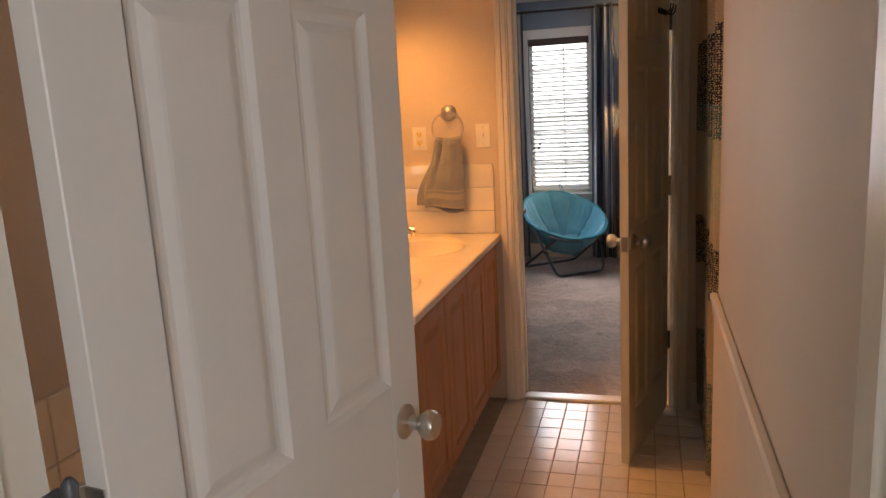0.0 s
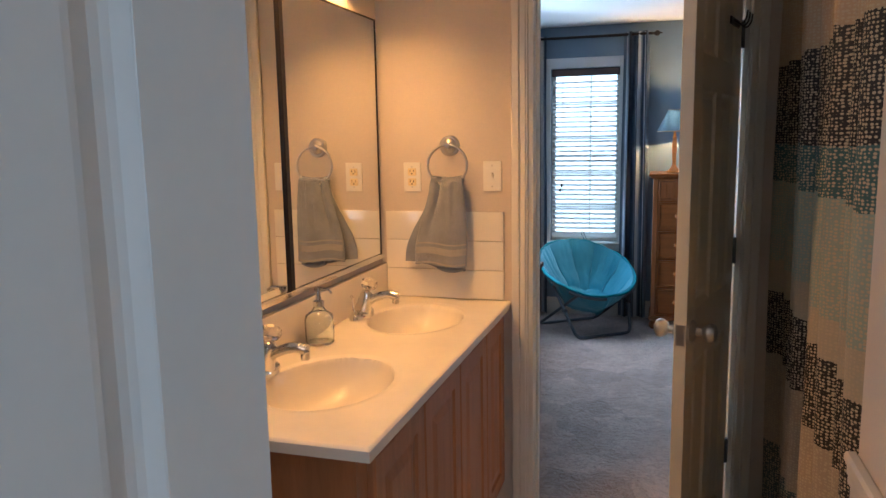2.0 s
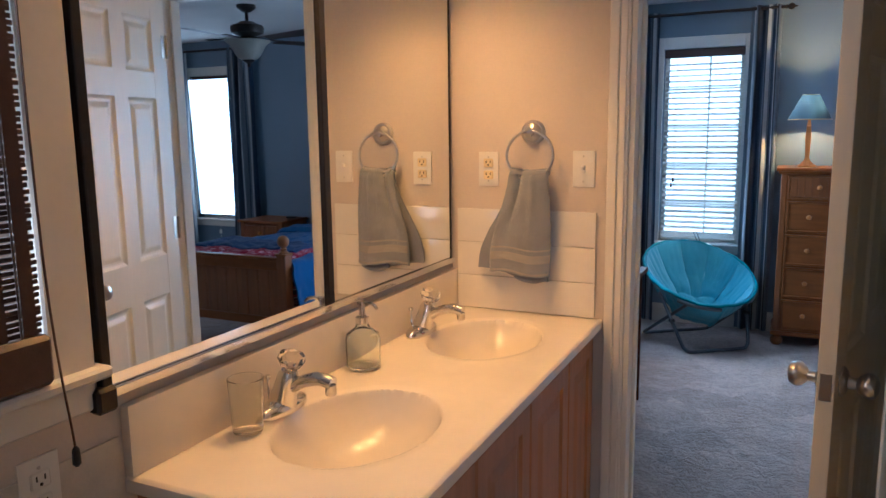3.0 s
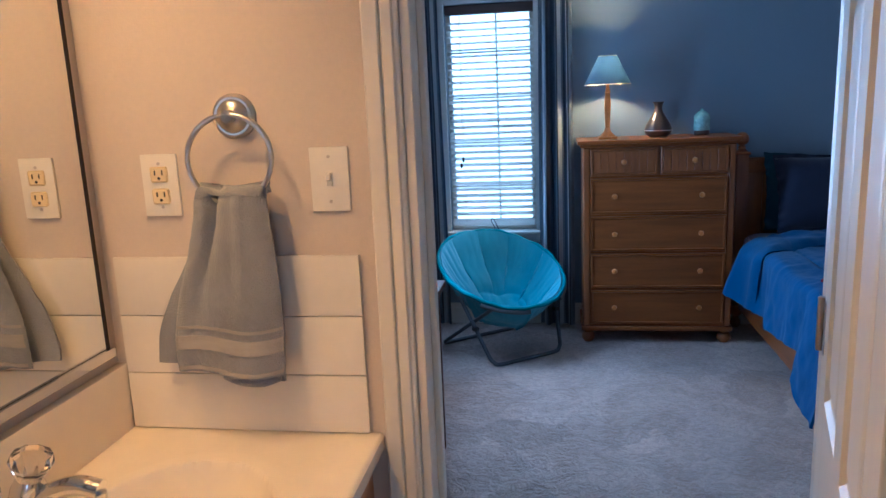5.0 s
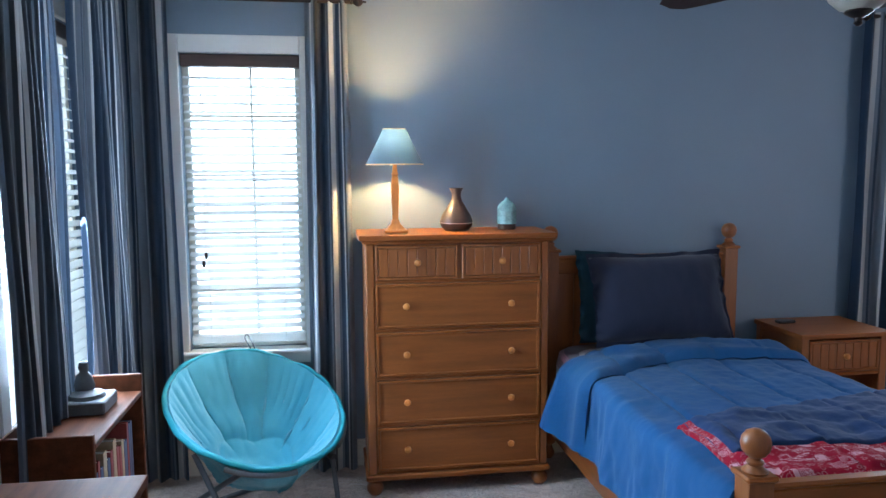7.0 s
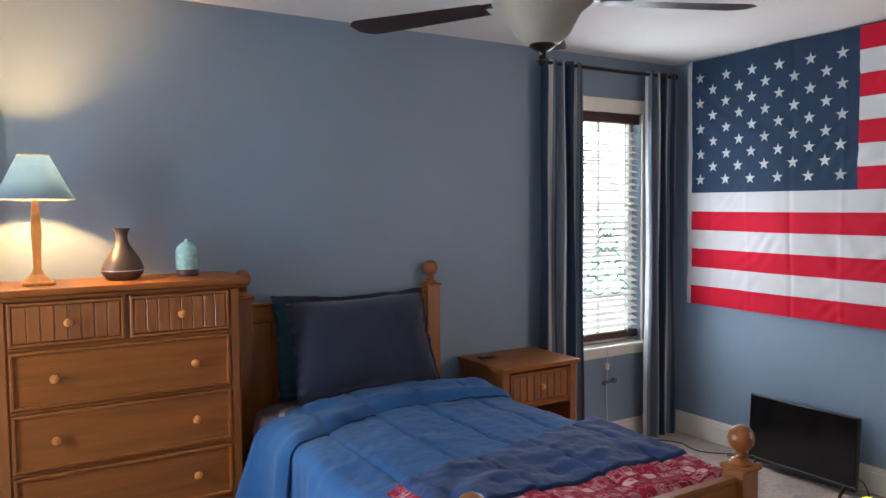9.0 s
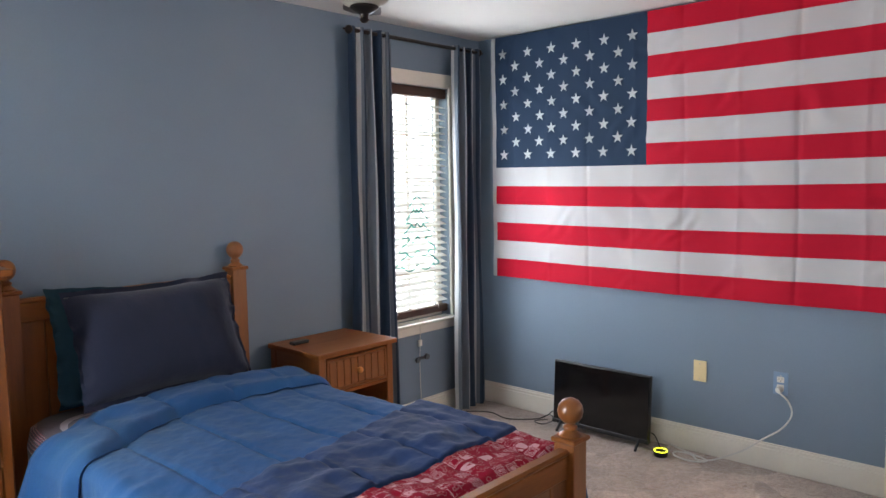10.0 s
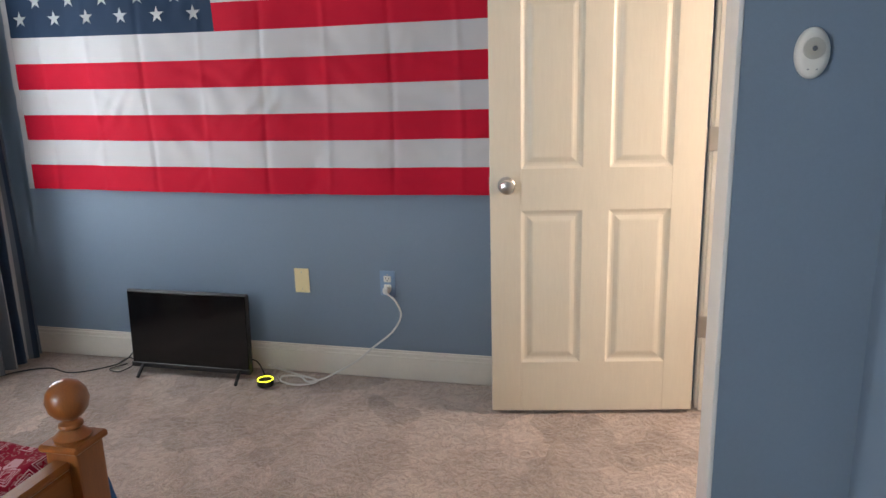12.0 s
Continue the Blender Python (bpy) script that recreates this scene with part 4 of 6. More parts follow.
SOAPX, SOAPY = -0.985, 2.69
soap = thing("soap_dispenser", pose(SOAPX, SOAPY, 0.877), "pale aqua glass soap bottle with a chrome pump", "soap dispenser")
part("bottle", lathe([(0.0, 0.001), (0.040, 0.001), (0.045, 0.006), (0.046, 0.075), (0.042, 0.092), (0.020, 0.108), (0.016, 0.118), (0.013, 0.118), (0.016, 0.106), (0.038, 0.090), (0.042, 0.074), (0.041, 0.010), (0.0, 0.008)], pose(SOAPX, SOAPY, 0.877), 28), soap_glass, soap, "", True)
part("collar", lathe([(0.0, 0), (0.018, 0), (0.018, 0.016), (0.009, 0.02), (0.007, 0.05), (0, 0.05)], pose(SOAPX, SOAPY, 0.996), 18), chrome, soap, "", True)
bm = lathe([(0.0, 0), (0.012, 0), (0.012, 0.010), (0, 0.012)], pose(SOAPX, SOAPY, 1.044), 14)
tube(curve([(SOAPX, SOAPY, 1.050), (SOAPX + 0.035, SOAPY - 0.005, 1.050), (SOAPX + 0.05, SOAPY - 0.008, 1.040)]), 0.0045, 8, bm)
part("pump_nozzle", bm, chrome, soap, "", True)


def tumbler(x, y):
    g = thing("glass_tumbler", pose(x, y, 0.877), "clear ribbed drinking glass on the vanity", "glass", "tumblers on the vanity")
    prof = [(0.0, 0.001), (0.029, 0.001), (0.031, 0.004), (0.037, 0.115), (0.0355, 0.116), (0.0295, 0.010), (0.0, 0.009)]
    part("glass_body", lathe(prof, pose(x, y, 0.877), 28), clear_glass, g, "", True)


tumbler(-0.985, 2.235)

# mirror in two panels on a chrome track
mir = thing("wall_mirror", pose(BX, 2.66, 1.04), "frameless two-panel vanity mirror with dark edge strips", "mirror")
for a, b, x in ((1.965, 2.628, BX + 0.004), (2.652, 3.372, BX + 0.004)):
    part("mirror_panel", box(x, x + 0.010, a, b, 1.055, 1.955), mirror_glass, mir)
part("centre_strip", box(BX + 0.002, BX + 0.022, 2.622, 2.648, 1.045, 1.962, 0.002), bronze, mir, "dark bronze joining strip")
part("side_strip", box(BX + 0.002, BX + 0.020, 1.945, 1.965, 1.03, 1.962, 0.002), bronze, mir, "dark bronze edge strip")
part("edge_strip", box(BX + 0.002, BX + 0.017, 3.372, 3.378, 1.045, 1.962, 0.001), bronze, mir, "thin dark edge strip")
part("top_strip", box(BX + 0.002, BX + 0.017, 1.965, 3.372, 1.955, 1.961, 0.001), bronze, mir, "thin dark edge strip")
part("bottom_track", box(BX + 0.002, BX + 0.024, 1.965, 3.385, 1.036, 1.054, 0.002), chrome, mir, "polished bottom track")
part("track_end", box(BX + 0.002, BX + 0.030, 1.925, 1.968, 1.015, 1.060, 0.006), bronze, mir, "dark track end cap")

# vanity light above the mirror
vl = thing("vanity_light", pose(BX, 2.7, 2.17), "three-shade vanity light bar above the mirror", "wall lamp")
part("backplate", box(BX, BX + 0.03, 2.2, 3.2, 2.13, 2.21, 0.006), chrome, vl)
for y in (2.35, 2.7, 3.05):
    part("arm", tube(curve([(BX + 0.03, y, 2.17), (BX + 0.10, y, 2.185), (-0.93, y, 2.175)]), 0.008, 8), chrome, vl, "", True)
    bm = bmesh.new()
    rings = [[bm.verts.new((-0.93 + r * math.cos(a), y + r * math.sin(a), z)) for a in (2 * math.pi * k / 28 for k in range(28))] for r, z in ((0.022, 2.175), (0.040, 2.155), (0.052, 2.11), (0.072, 2.06))]
    for p, q in zip(rings, rings[1:]):
        for k in range(28):
            bm.faces.new((p[k], p[(k + 1) % 28], q[(k + 1) % 28], q[k]))
    bmesh.ops.solidify(bm, geom=bm.faces[:], thickness=0.003)
    part("bell_shade", bm, frosted, vl, "frosted glass bell shade", True)


# ---- towel ring and towel ----
ring = thing("towel_ring", pose(-0.765, BN, 1.48), "brushed nickel towel ring on a round rose", "towel ring")
part("rose", lathe([(0.040, 0), (0.040, 0.006), (0.034, 0.012), (0.030, 0.012), (0.024, 0.020), (0.012, 0.024), (0.011, 0.04), (0, 0.042)], Matrix.Translation((-0.765, BN, 1.478)) @ pose(0, 0, 0, 90, 0, 0), 28), nickel, ring, "", True)
part("ring_bar", tube([(-0.765 + 0.078 * math.sin(a), BN - 0.043 + 0.006 * math.cos(a), 1.405 + 0.076 * math.cos(a)) for a in (2 * math.pi * k / 40 for k in range(40))], 0.0048, 8, closed=True), nickel, ring, "", True)


def towel():
    tw = thing("hand_towel", pose(-0.765, BN - 0.045, 1.0), "folded grey terry hand towel hanging through the ring", "towel")

    def soft(t):
        t = max(0.0, min(1.0, t))
        return t * t * (3 - 2 * t)

    def front(u, v):
        left, right = -0.826 - 0.064 * soft(v * 1.15), -0.700 + 0.006 * v + 0.010 * math.sin(v * 2.6)
        x = left + (right - left) * u
        belly = 0.024 * math.sin(math.pi * min(1, u * 1.02)) ** 0.6 * (0.5 + 0.5 * v)
        groove = 0.026 * math.exp(-((u - 0.27 + 0.10 * v) / 0.10) ** 2) * (1 - 0.85 * soft(v * 1.3))
        minor = 0.006 * math.exp(-((u - 0.62 - 0.05 * v) / 0.06) ** 2) * (1 - v) + 0.005 * math.sin(u * 9 + 1.5 * v) * v
        wrap = 0.030 * (1 - soft(v / 0.07))
        y = BN - 0.055 - belly + groove - minor + wrap - 0.010 * soft((v - 0.7) / 0.3) * u
        lumps = 0.002 * noise.noise((x * 40, v * 12, 3.0)) + 0.0012 * noise.noise((x * 110, v * 38, 8.0))
        z = 1.352 - 0.333 * v + 0.010 * math.sqrt(max(0.0, 1 - ((v - 0.0) / 0.06) ** 2 if v < 0.06 else 0)) + 0.006 * math.sin(u * 6) * v - 0.006 * math.sin(math.pi * u) * (1 - v)
        return (x, min(y + lumps, BN - 0.018), z)

    def back(u, v):
        left, right = -0.822 - 0.120 * soft(v * 1.05), -0.712 + 0.014 * v
        x = left + (right - left) * u
        y = BN - 0.036 - 0.006 * math.sin(u * 12 + v) * (0.4 + 0.6 * v) - 0.004 * noise.noise((x * 30, v * 6, 1.0)) + 0.010 * (1 - v)
        z = 1.350 - v * (0.322 + 0.034 * soft(u * 1.1))
        return (x, min(y, BN - 0.018), z)

    def top(u, v):
        a = math.pi * v
        x = -0.824 + 0.122 * u
        dip = 0.020 * math.exp(-((u - 0.27) / 0.12) ** 2)
        return (x, BN - 0.043 - (0.024 - dip * 0.5) * math.cos(a), 1.343 + 0.016 * math.sin(a) - dip * 0.4 * math.sin(a))

    part("front_fall", sheet(84, 90, front, 0.007), towel_grey, tw, "", True)
    part("back_fall", sheet(60, 60, back, 0.006), towel_grey, tw, "", True)
    for v0, v1 in ((0.735, 0.752), (0.790, 0.868), (0.965, 0.985)):
        part("woven_band", sheet(84, 5, lambda u, v: Vector(front(u, v0 + v * (v1 - v0))) - Vector((0, 0.0075, 0)), 0.002), towel_band, tw, "paler woven border", True)
    part("top_fold", sheet(50, 16, top, 0.006), towel_grey, tw, "", True)
    part("rolled_hem", tube(curve([(-0.805, BN - 0.058, 1.012), (-0.775, BN - 0.062, 1.002), (-0.735, BN - 0.063, 1.000), (-0.702, BN - 0.058, 1.010)]), 0.010, 10), towel_grey, tw, "", True)


towel()


# ---- plates ----
def wall_plate(name, m, plate_mat, label, kind):
    """A wall plate, made facing -y about the origin and set at m."""
    ob = thing(name, Matrix(), label, "light switch" if kind == "switch" else "outlet" if kind != "blank" else "cover plate")
    part("plate", box(-0.0355, 0.0355, -0.006, 0, -0.0575, 0.0575, 0.003, seg=2), plate_mat, ob, "", True)
    if kind == "switch":
        part("toggle", box(-0.005, 0.005, -0.018, -0.005, -0.002, 0.012, 0.002), white_plastic, ob)
        part("bezel", box(-0.006, 0.006, -0.0085, -0.005, -0.013, 0.013, 0.001), white_plastic, ob)
    if kind in ("gfci", "duplex"):
        face = cream_plastic if kind == "gfci" else white_plastic
        for z in (-0.020, 0.020):
            sock = part("socket", box(-0.017, 0.017, -0.009, -0.005, z - 0.0145, z + 0.0145, 0.003), face, ob, "cream socket face" if kind == "gfci" else "")
            bm = box(-0.0085, -0.0060, -0.0096, -0.008, z - 0.001, z + 0.008)
            box(0.0060, 0.0085, -0.0096, -0.008, z - 0.001, z + 0.008, 0, bm)
            lathe([(0.0028, 0), (0.0028, 0.0012)], Matrix.Translation((0, -0.0084, z - 0.007)) @ pose(0, 0, 0, 90, 0, 0), 10, bm)
            part("slot", bm, black_plastic, sock)
    for z in (-0.040, 0.040):
        part("screw", lathe([(0.003, 0), (0.003, 0.001), (0.0, 0.0012)], Matrix.Translation((0, -0.006, z)) @ pose(0, 0, 0, 90, 0, 0), 10), nickel, ob)
    ob.matrix_basis = m
    return ob


wall_plate("wall_outlet", pose(-0.921, BN, 1.358), white_plastic, "white outlet plate with cream safety sockets", "gfci")
wall_plate("light_switch", pose(-0.597, BN, 1.361), white_plastic, "white toggle light switch plate", "switch")
wall_plate("wall_outlet", pose(BX, 1.825, 0.925, 0, 0, 90), white_plastic, "white duplex outlet under the bathroom window", "duplex")
wall_plate("cover_plate", pose(XE, 5.37, 0.45, 0, 0, -90), cream_plastic, "blank cream cover plate on the blue wall", "blank")
wall_plate("wall_outlet", pose(XE, 4.955, 0.455, 0, 0, -90), blue_plate, "outlet with a wall-blue plate and white sockets", "duplex")


# ---- shower curtain ----
def shower_curtain():
    sc = thing("shower_curtain", pose(0.45, 2.7, 0.05), "cream shower curtain with bands of dark and teal dashes", "shower curtain")

    def at(u, v):
        y = 2.045 + u * 1.34
        amp = 0.032 * (0.6 + 0.4 * v)
        x = 0.432 + amp * math.sin(u * 62 + 0.6 * math.sin(u * 17)) + 0.012 * math.sin(u * 23 + v * 2) + 0.008 * math.sin(u * 9 + 3 * v)
        return (x, y + 0.012 * math.sin(u * 31 + 1), 0.05 + v * 2.0)

    part("cloth", sheet(260, 40, at, 0.0015, uv=lambda u, v: (u * 2.2, v * 2.0)), shower_cloth, sc, "", True)
    rod = thing("shower_rod", pose(0.455, 2.7, 2.09), "chrome shower curtain rod", "curtain rod")
    part("rod", tube([(0.455, 2.02, 2.085), (0.455, BN, 2.085)], 0.012, 12), chrome, rod)
    for y in (2.024, BN - 0.004):
        part("flange", lathe([(0.028, -0.004), (0.028, 0.004)], Matrix.Translation((0.455, y, 2.085)) @ pose(0, 0, 0, 90, 0, 0), 16), chrome, rod)
    for k in range(10):
        part("curtain_hook", tube([(0.455 + 0.018 * math.cos(a), 2.10 + k * 0.14, 2.083 + 0.022 * math.sin(a)) for a in (2 * math.pi * j / 14 for j in range(14))], 0.0016, 5, closed=True), chrome, sc)
    tub = thing("bathtub", pose(0.85, 2.7, 0), "white bathtub behind the shower curtain", "bathtub")

    def inner(u, v):
        a = 2 * math.pi * u
        r = 1 - 0.22 * v
        c, s = math.cos(a), math.sin(a)
        sq = 1 / max(abs(c), abs(s)) * 0.35 + 0.65
        return (0.88 + 0.30 * c * r * sq, 2.72 + 0.62 * s * r * sq, 0.45 - 0.34 * v ** 0.6)

    part("basin", sheet(40, 8, inner), grey_trim, tub, "", True)
    part("apron", box(0.53, 0.56, 2.022, BN - 0.002, 0, 0.45, 0.01), grey_trim, tub)


shower_curtain()


# ---- bedroom: curtains ----
def curtain_panel(m, width, top, bottom, seed, label, flare=1.0):
    """A gathered panel, made along +x and hung at m; folds run the full height."""
    cur = thing("curtain", Matrix(), label, "curtain", "striped bedroom curtains")
    rng = random.Random(seed)
    ph = [rng.uniform(0, 6.3) for _ in range(4)]
    folds = max(3, round(width / 0.062))

    def at(u, v):
        x = (u - 0.5) * width * (1 + 0.10 * flare * (1 - v) + 0.02 * math.sin(v * 5 + ph[0]))
        amp = 0.030 * (1.0 - 0.3 * v) * (0.75 + 0.25 * math.sin(u * 7 + ph[1]))
        y = amp * math.sin(2 * math.pi * folds * u + ph[2] + 0.35 * math.sin(v * 3 + ph[3])) + 0.006 * math.sin(v * 9 + u * 11)
        return (x, y, bottom + v * (top - bottom))

    cloth = part("cloth", sheet(folds * 14, 36, at, 0.0016, uv=lambda u, v: (u * width * 2.1 + seed * 0.13, v)), curtain_cloth, cur, "", True)
    cur.matrix_basis = m
    return cur


def curtain_rod(m, length, label):
    rod = thing("curtain_rod", Matrix(), label, "curtain rod", "dark curtain rods")
    part("rod", tube([(-length / 2, 0, 0), (length / 2, 0, 0)], 0.011, 12), bronze, rod)
    for s in (-1, 1):
        prof = [(0.011, 0), (0.017, 0.004), (0.010, 0.014), (0.020, 0.026), (0.024, 0.038), (0.018, 0.052), (0.006, 0.060), (0.005, 0.075), (0, 0.078)]
        part("finial", lathe(prof, Matrix.Translation((s * length / 2, 0, 0)) @ pose(0, 0, 0, 0, 90 * s, 0), 16), bronze, rod, "", True)
        bm = box(s * (length / 2 - 0.05) - 0.008, s * (length / 2 - 0.05) + 0.008, 0, 0.09, -0.008, 0.008, 0.002)
        box(s * (length / 2 - 0.05) - 0.014, s * (length / 2 - 0.05) + 0.014, 0.085, 0.093, -0.035, 0.035, 0.002, bm)
        part("bracket", bm, bronze, rod)
    rod.matrix_basis = m
    return rod


ROD = 2.30
curtain_panel(pose(-1.03, 6.815, 0), 0.22, ROD + 0.02, 0.02, 1, "navy and grey striped curtain beside the north window")
curtain_panel(pose(-0.205, 6.805, 0), 0.20, ROD + 0.02, 0.02, 2, "navy, grey and white striped curtain by the dresser")
curtain_panel(pose(2.760, 6.805, 0), 0.31, ROD + 0.02, 0.02, 3, "grey striped curtain beside the nightstand")
curtain_panel(pose(3.565, 6.805, 0), 0.26, ROD + 0.02, 0.02, 4, "navy and grey striped curtain in the room's corner")
curtain_rod(pose(-0.60, 6.805, ROD), 1.02, "dark bronze curtain rod with turned finials")
curtain_rod(pose(3.14, 6.805, ROD), 1.0, "dark bronze curtain rod with turned finials")
curtain_panel(pose(-1.07, 5.58, 0, 0, 0, 90), 0.42, ROD + 0.02, 0.02, 5, "navy and grey striped curtain behind the desk")
curtain_panel(pose(-1.085, 6.31, 0, 0, 0, 90), 0.58, ROD + 0.02, 0.02, 6, "pale lit striped curtain on the west window")
curtain_rod(pose(-1.08, 6.02, ROD, 0, 0, 90), 1.26, "dark bronze curtain rod with turned finials")

# teal fir-tree outline on the glass
deco = thing("window_sticker", pose(3.185, YN - 0.004, 0.95), "teal fir tree outline decoration hung at the window", "sticker")
bm = bmesh.new()
teal_ink = material("teal_window_ink", (0.05, 0.50, 0.42), 0.5, vary=0.1, scale=30, bump=0)
SX, SZ, SY = 3.185, 1.41, YN - 0.004
for side in (-1, 1):
    pts = [(SX, SZ)]
    for k in range(5):
        w = 0.050 + 0.030 * k
        z = SZ - 0.088 * (k + 1)
        pts += [(SX + side * (w + 0.02), z + 0.012), (SX + side * w * 0.62, z)]
    tube(curve([(a, SY, b) for a, b in pts], 4), 0.0042, 5, bm)
for k in range(5):
    w, z = 0.03 + 0.028 * k, SZ - 0.088 * (k + 1)
    for part_x in (-0.5, 0.5):
        c = SX + part_x * w
        tube(curve([(c - 0.5 * w, SY, z + 0.012), (c, SY, z - 0.022), (c + 0.5 * w, SY, z + 0.012)], 5), 0.0042, 5, bm)
part("outline", bm, teal_ink, deco)


# ---- dresser ----
def panel_front(x0, x1, z0, z1, y, mat, depth=0.018, lip=0.010):
    """A drawer front that faces -y, with a raised rim round a sunk field."""
    bm = bmesh.new()
    loops = []
    for inset, d in ((0, 0), (0, depth - 0.003), (0.003, depth), (lip, depth), (lip + 0.004, depth - 0.008)):
        loops.append([bm.verts.new((xx, y - d, zz)) for xx, zz in ((x0 + inset, z0 + inset), (x1 - inset, z0 + inset), (x1 - inset, z1 - inset), (x0 + inset, z1 - inset))])
    for p, q in zip(loops, loops[1:]):
        for i in range(4):
            bm.faces.new((p[i], p[(i + 1) % 4], q[(i + 1) % 4], q[i]))
    bm.faces.new(loops[-1])
    return bm


def bead_boards(parent, x0, x1, z0, z1, y):
    """Narrow boards set side by side in a drawer's sunk field."""
    a, b = x0 + 0.015, x1 - 0.015
    n = max(4, round((b - a) / 0.042))
    w = (b - a) / n
    for k in range(n):
        part("board", box(a + k * w + 0.0012, a + (k + 1) * w - 0.0012, y - 0.0165, y - 0.0095, z0 + 0.015, z1 - 0.015, 0.002), honey, parent)


def wood_knob(parent, x, y, z, r=0.016, mat=None):
    prof = [(0.6 * r, 0), (0.5 * r, 0.010), (0.9 * r, 0.014), (r, 0.020), (0.9 * r, 0.027), (0.5 * r, 0.031), (0, 0.032)]
    return part("knob", lathe(prof, Matrix.Translation((x, y, z)) @ pose(0, 0, 0, 90, 0, 0), 16), mat or orange_wood, parent, "turned wooden knob", True)


def dresser():
    d = thing("dresser", pose(0.375, 6.71, 0), "honey pine chest of six drawers with bun feet", "dresser")
    x0, x1, y0, y1 = -0.052, 0.802, 6.525, 6.88
    bm = box(x0, x1, y0 + 0.004, y1, 0.085, 1.185, 0.004)
    part("carcass", bm, honey, d)
    for x in (x0, x1 - 0.040):
        part("stile", box(x, x + 0.040, y0 - 0.010, y0 + 0.003, 0.10, 1.18, 0.006), honey, d)
    bm = box(x0 - 0.03, x1 + 0.03, y0 - 0.038, y1, 1.196, 1.220, 0.007, seg=2)
    box(x0 - 0.016, x1 + 0.016, y0 - 0.024, y1, 1.180, 1.197, 0.005, bm)
    part("top", bm, honey_x, d)
    bm = box(x0 - 0.012, x1 + 0.012, y0 - 0.022, y1, 0.072, 0.100, 0.006)
    part("plinth", bm, honey_x, d)
    for z in (0.1005, 0.326, 0.550, 0.775, 1.000):
        part("drawer_rail", box(x0 + 0.041, x1 - 0.041, y0 - 0.004, y0 + 0.006, z, z + 0.012, 0.002), honey_x, d)
    for a, b in ((-0.008, 0.371), (0.390, 0.760)):
        dr = part("drawer", panel_front(a, b, 1.014, 1.172, y0 + 0.004, honey_x), honey, d, "small drawer with beaded board front")
        bead_boards(dr, a, b, 1.014, 1.172, y0 + 0.004)
        wood_knob(dr, (a + b) / 2, y0 - 0.010, 1.093)
    for z0, z1 in ((0.790, 0.996), (0.565, 0.772), (0.341, 0.547), (0.116, 0.323)):
        dr = part("drawer", panel_front(-0.008, 0.760, z0, z1, y0 + 0.004, honey_x), honey_x, d)
        for x in (0.130, 0.620):
            wood_knob(dr, x, y0 - 0.004, (z0 + z1) / 2)
    for x in (x0 + 0.03, x1 - 0.03):
        for y in (y0 + 0.02, y1 - 0.05):
            part("bun_foot", lathe([(0.0, 0), (0.026, 0.0), (0.039, 0.018), (0.041, 0.034), (0.034, 0.052), (0.024, 0.060), (0.030, 0.073)], pose(x, y, 0), 20), honey, d, "", True)


dresser()

# lamp on the dresser
lx, ly, lz = 0.098, 6.66, 1.221
lamp = thing("table_lamp", pose(lx, ly, lz), "lit table lamp with blue linen shade and pale wood column", "lamp")
bm = box(lx - 0.055, lx + 0.055, ly - 0.055, ly + 0.055, lz, lz + 0.014, 0.004)
part("base", bm, orange_wood, lamp)
part("column", lathe([(0.060, 0.014), (0.052, 0.022), (0.030, 0.040), (0.018, 0.062), (0.020, 0.12), (0.025, 0.20), (0.021, 0.25), (0.017, 0.262), (0.022, 0.27), (0.017, 0.278), (0.013, 0.30), (0.011, 0.325)], Matrix.Translation((lx, ly, lz)) @ pose(0, 0, 0, 0, 0, 45), 4), orange_wood, lamp)
part("lamp_bulb", lathe([(0.010, 0), (0.012, 0.015), (0.022, 0.032), (0.022, 0.042), (0.012, 0.052), (0, 0.055)], pose(lx, ly, lz + 0.325), 16), bulb_glow, lamp, "glowing bulb", True)
bm = bmesh.new()
rings = [[bm.verts.new((lx + r * math.cos(a), ly + r * math.sin(a), lz + z)) for a in (2 * math.pi * k / 40 for k in range(40))] for r, z in ((0.133, 0.316), (0.052, 0.478))]
for k in range(40):
    bm.faces.new((rings[0][k], rings[0][(k + 1) % 40], rings[1][(k + 1) % 40], rings[1][k]))
bmesh.ops.solidify(bm, geom=bm.faces[:], thickness=0.0015)
part("shade", bm, lampshade_blue, lamp, "blue linen cone shade", True)
bm = tube([(lx + 0.133 * math.cos(a), ly + 0.133 * math.sin(a), lz + 0.316) for a in (2 * math.pi * k / 40 for k in range(40))], 0.0025, 6, closed=True)
tube([(lx + 0.053 * math.cos(a), ly + 0.053 * math.sin(a), lz + 0.478) for a in (2 * math.pi * k / 40 for k in range(40))], 0.0025, 6, bm, closed=True)
part("shade_trim", bm, tan_shade, lamp, "pale trim")

vx, vy = 0.393, 6.69
vase = thing("diffuser_vase", pose(vx, vy, 1.221), "dark brown bottle-shaped diffuser with a flared lip", "vase")
part("body", lathe([(0.0, 0.001), (0.055, 0.001), (0.064, 0.008), (0.078, 0.030), (0.079, 0.046), (0.070, 0.072), (0.048, 0.108), (0.028, 0.140), (0.021, 0.165), (0.024, 0.185), (0.034, 0.203), (0.031, 0.203), (0.020, 0.186), (0.016, 0.165), (0.0, 0.15)], pose(vx, vy, 1.221), 32), vase_brown, vase, "", True)
part("seam_ring", lathe([(0.0795, 0.036), (0.0802, 0.038), (0.0795, 0.040)], pose(vx, vy, 1.221), 32), nickel, vase, "thin metallic seam")
jx, jy = 0.643, 6.70
jar = thing("aroma_diffuser", pose(jx, jy, 1.221), "mint crackle-glass diffuser on a dark base", "diffuser")
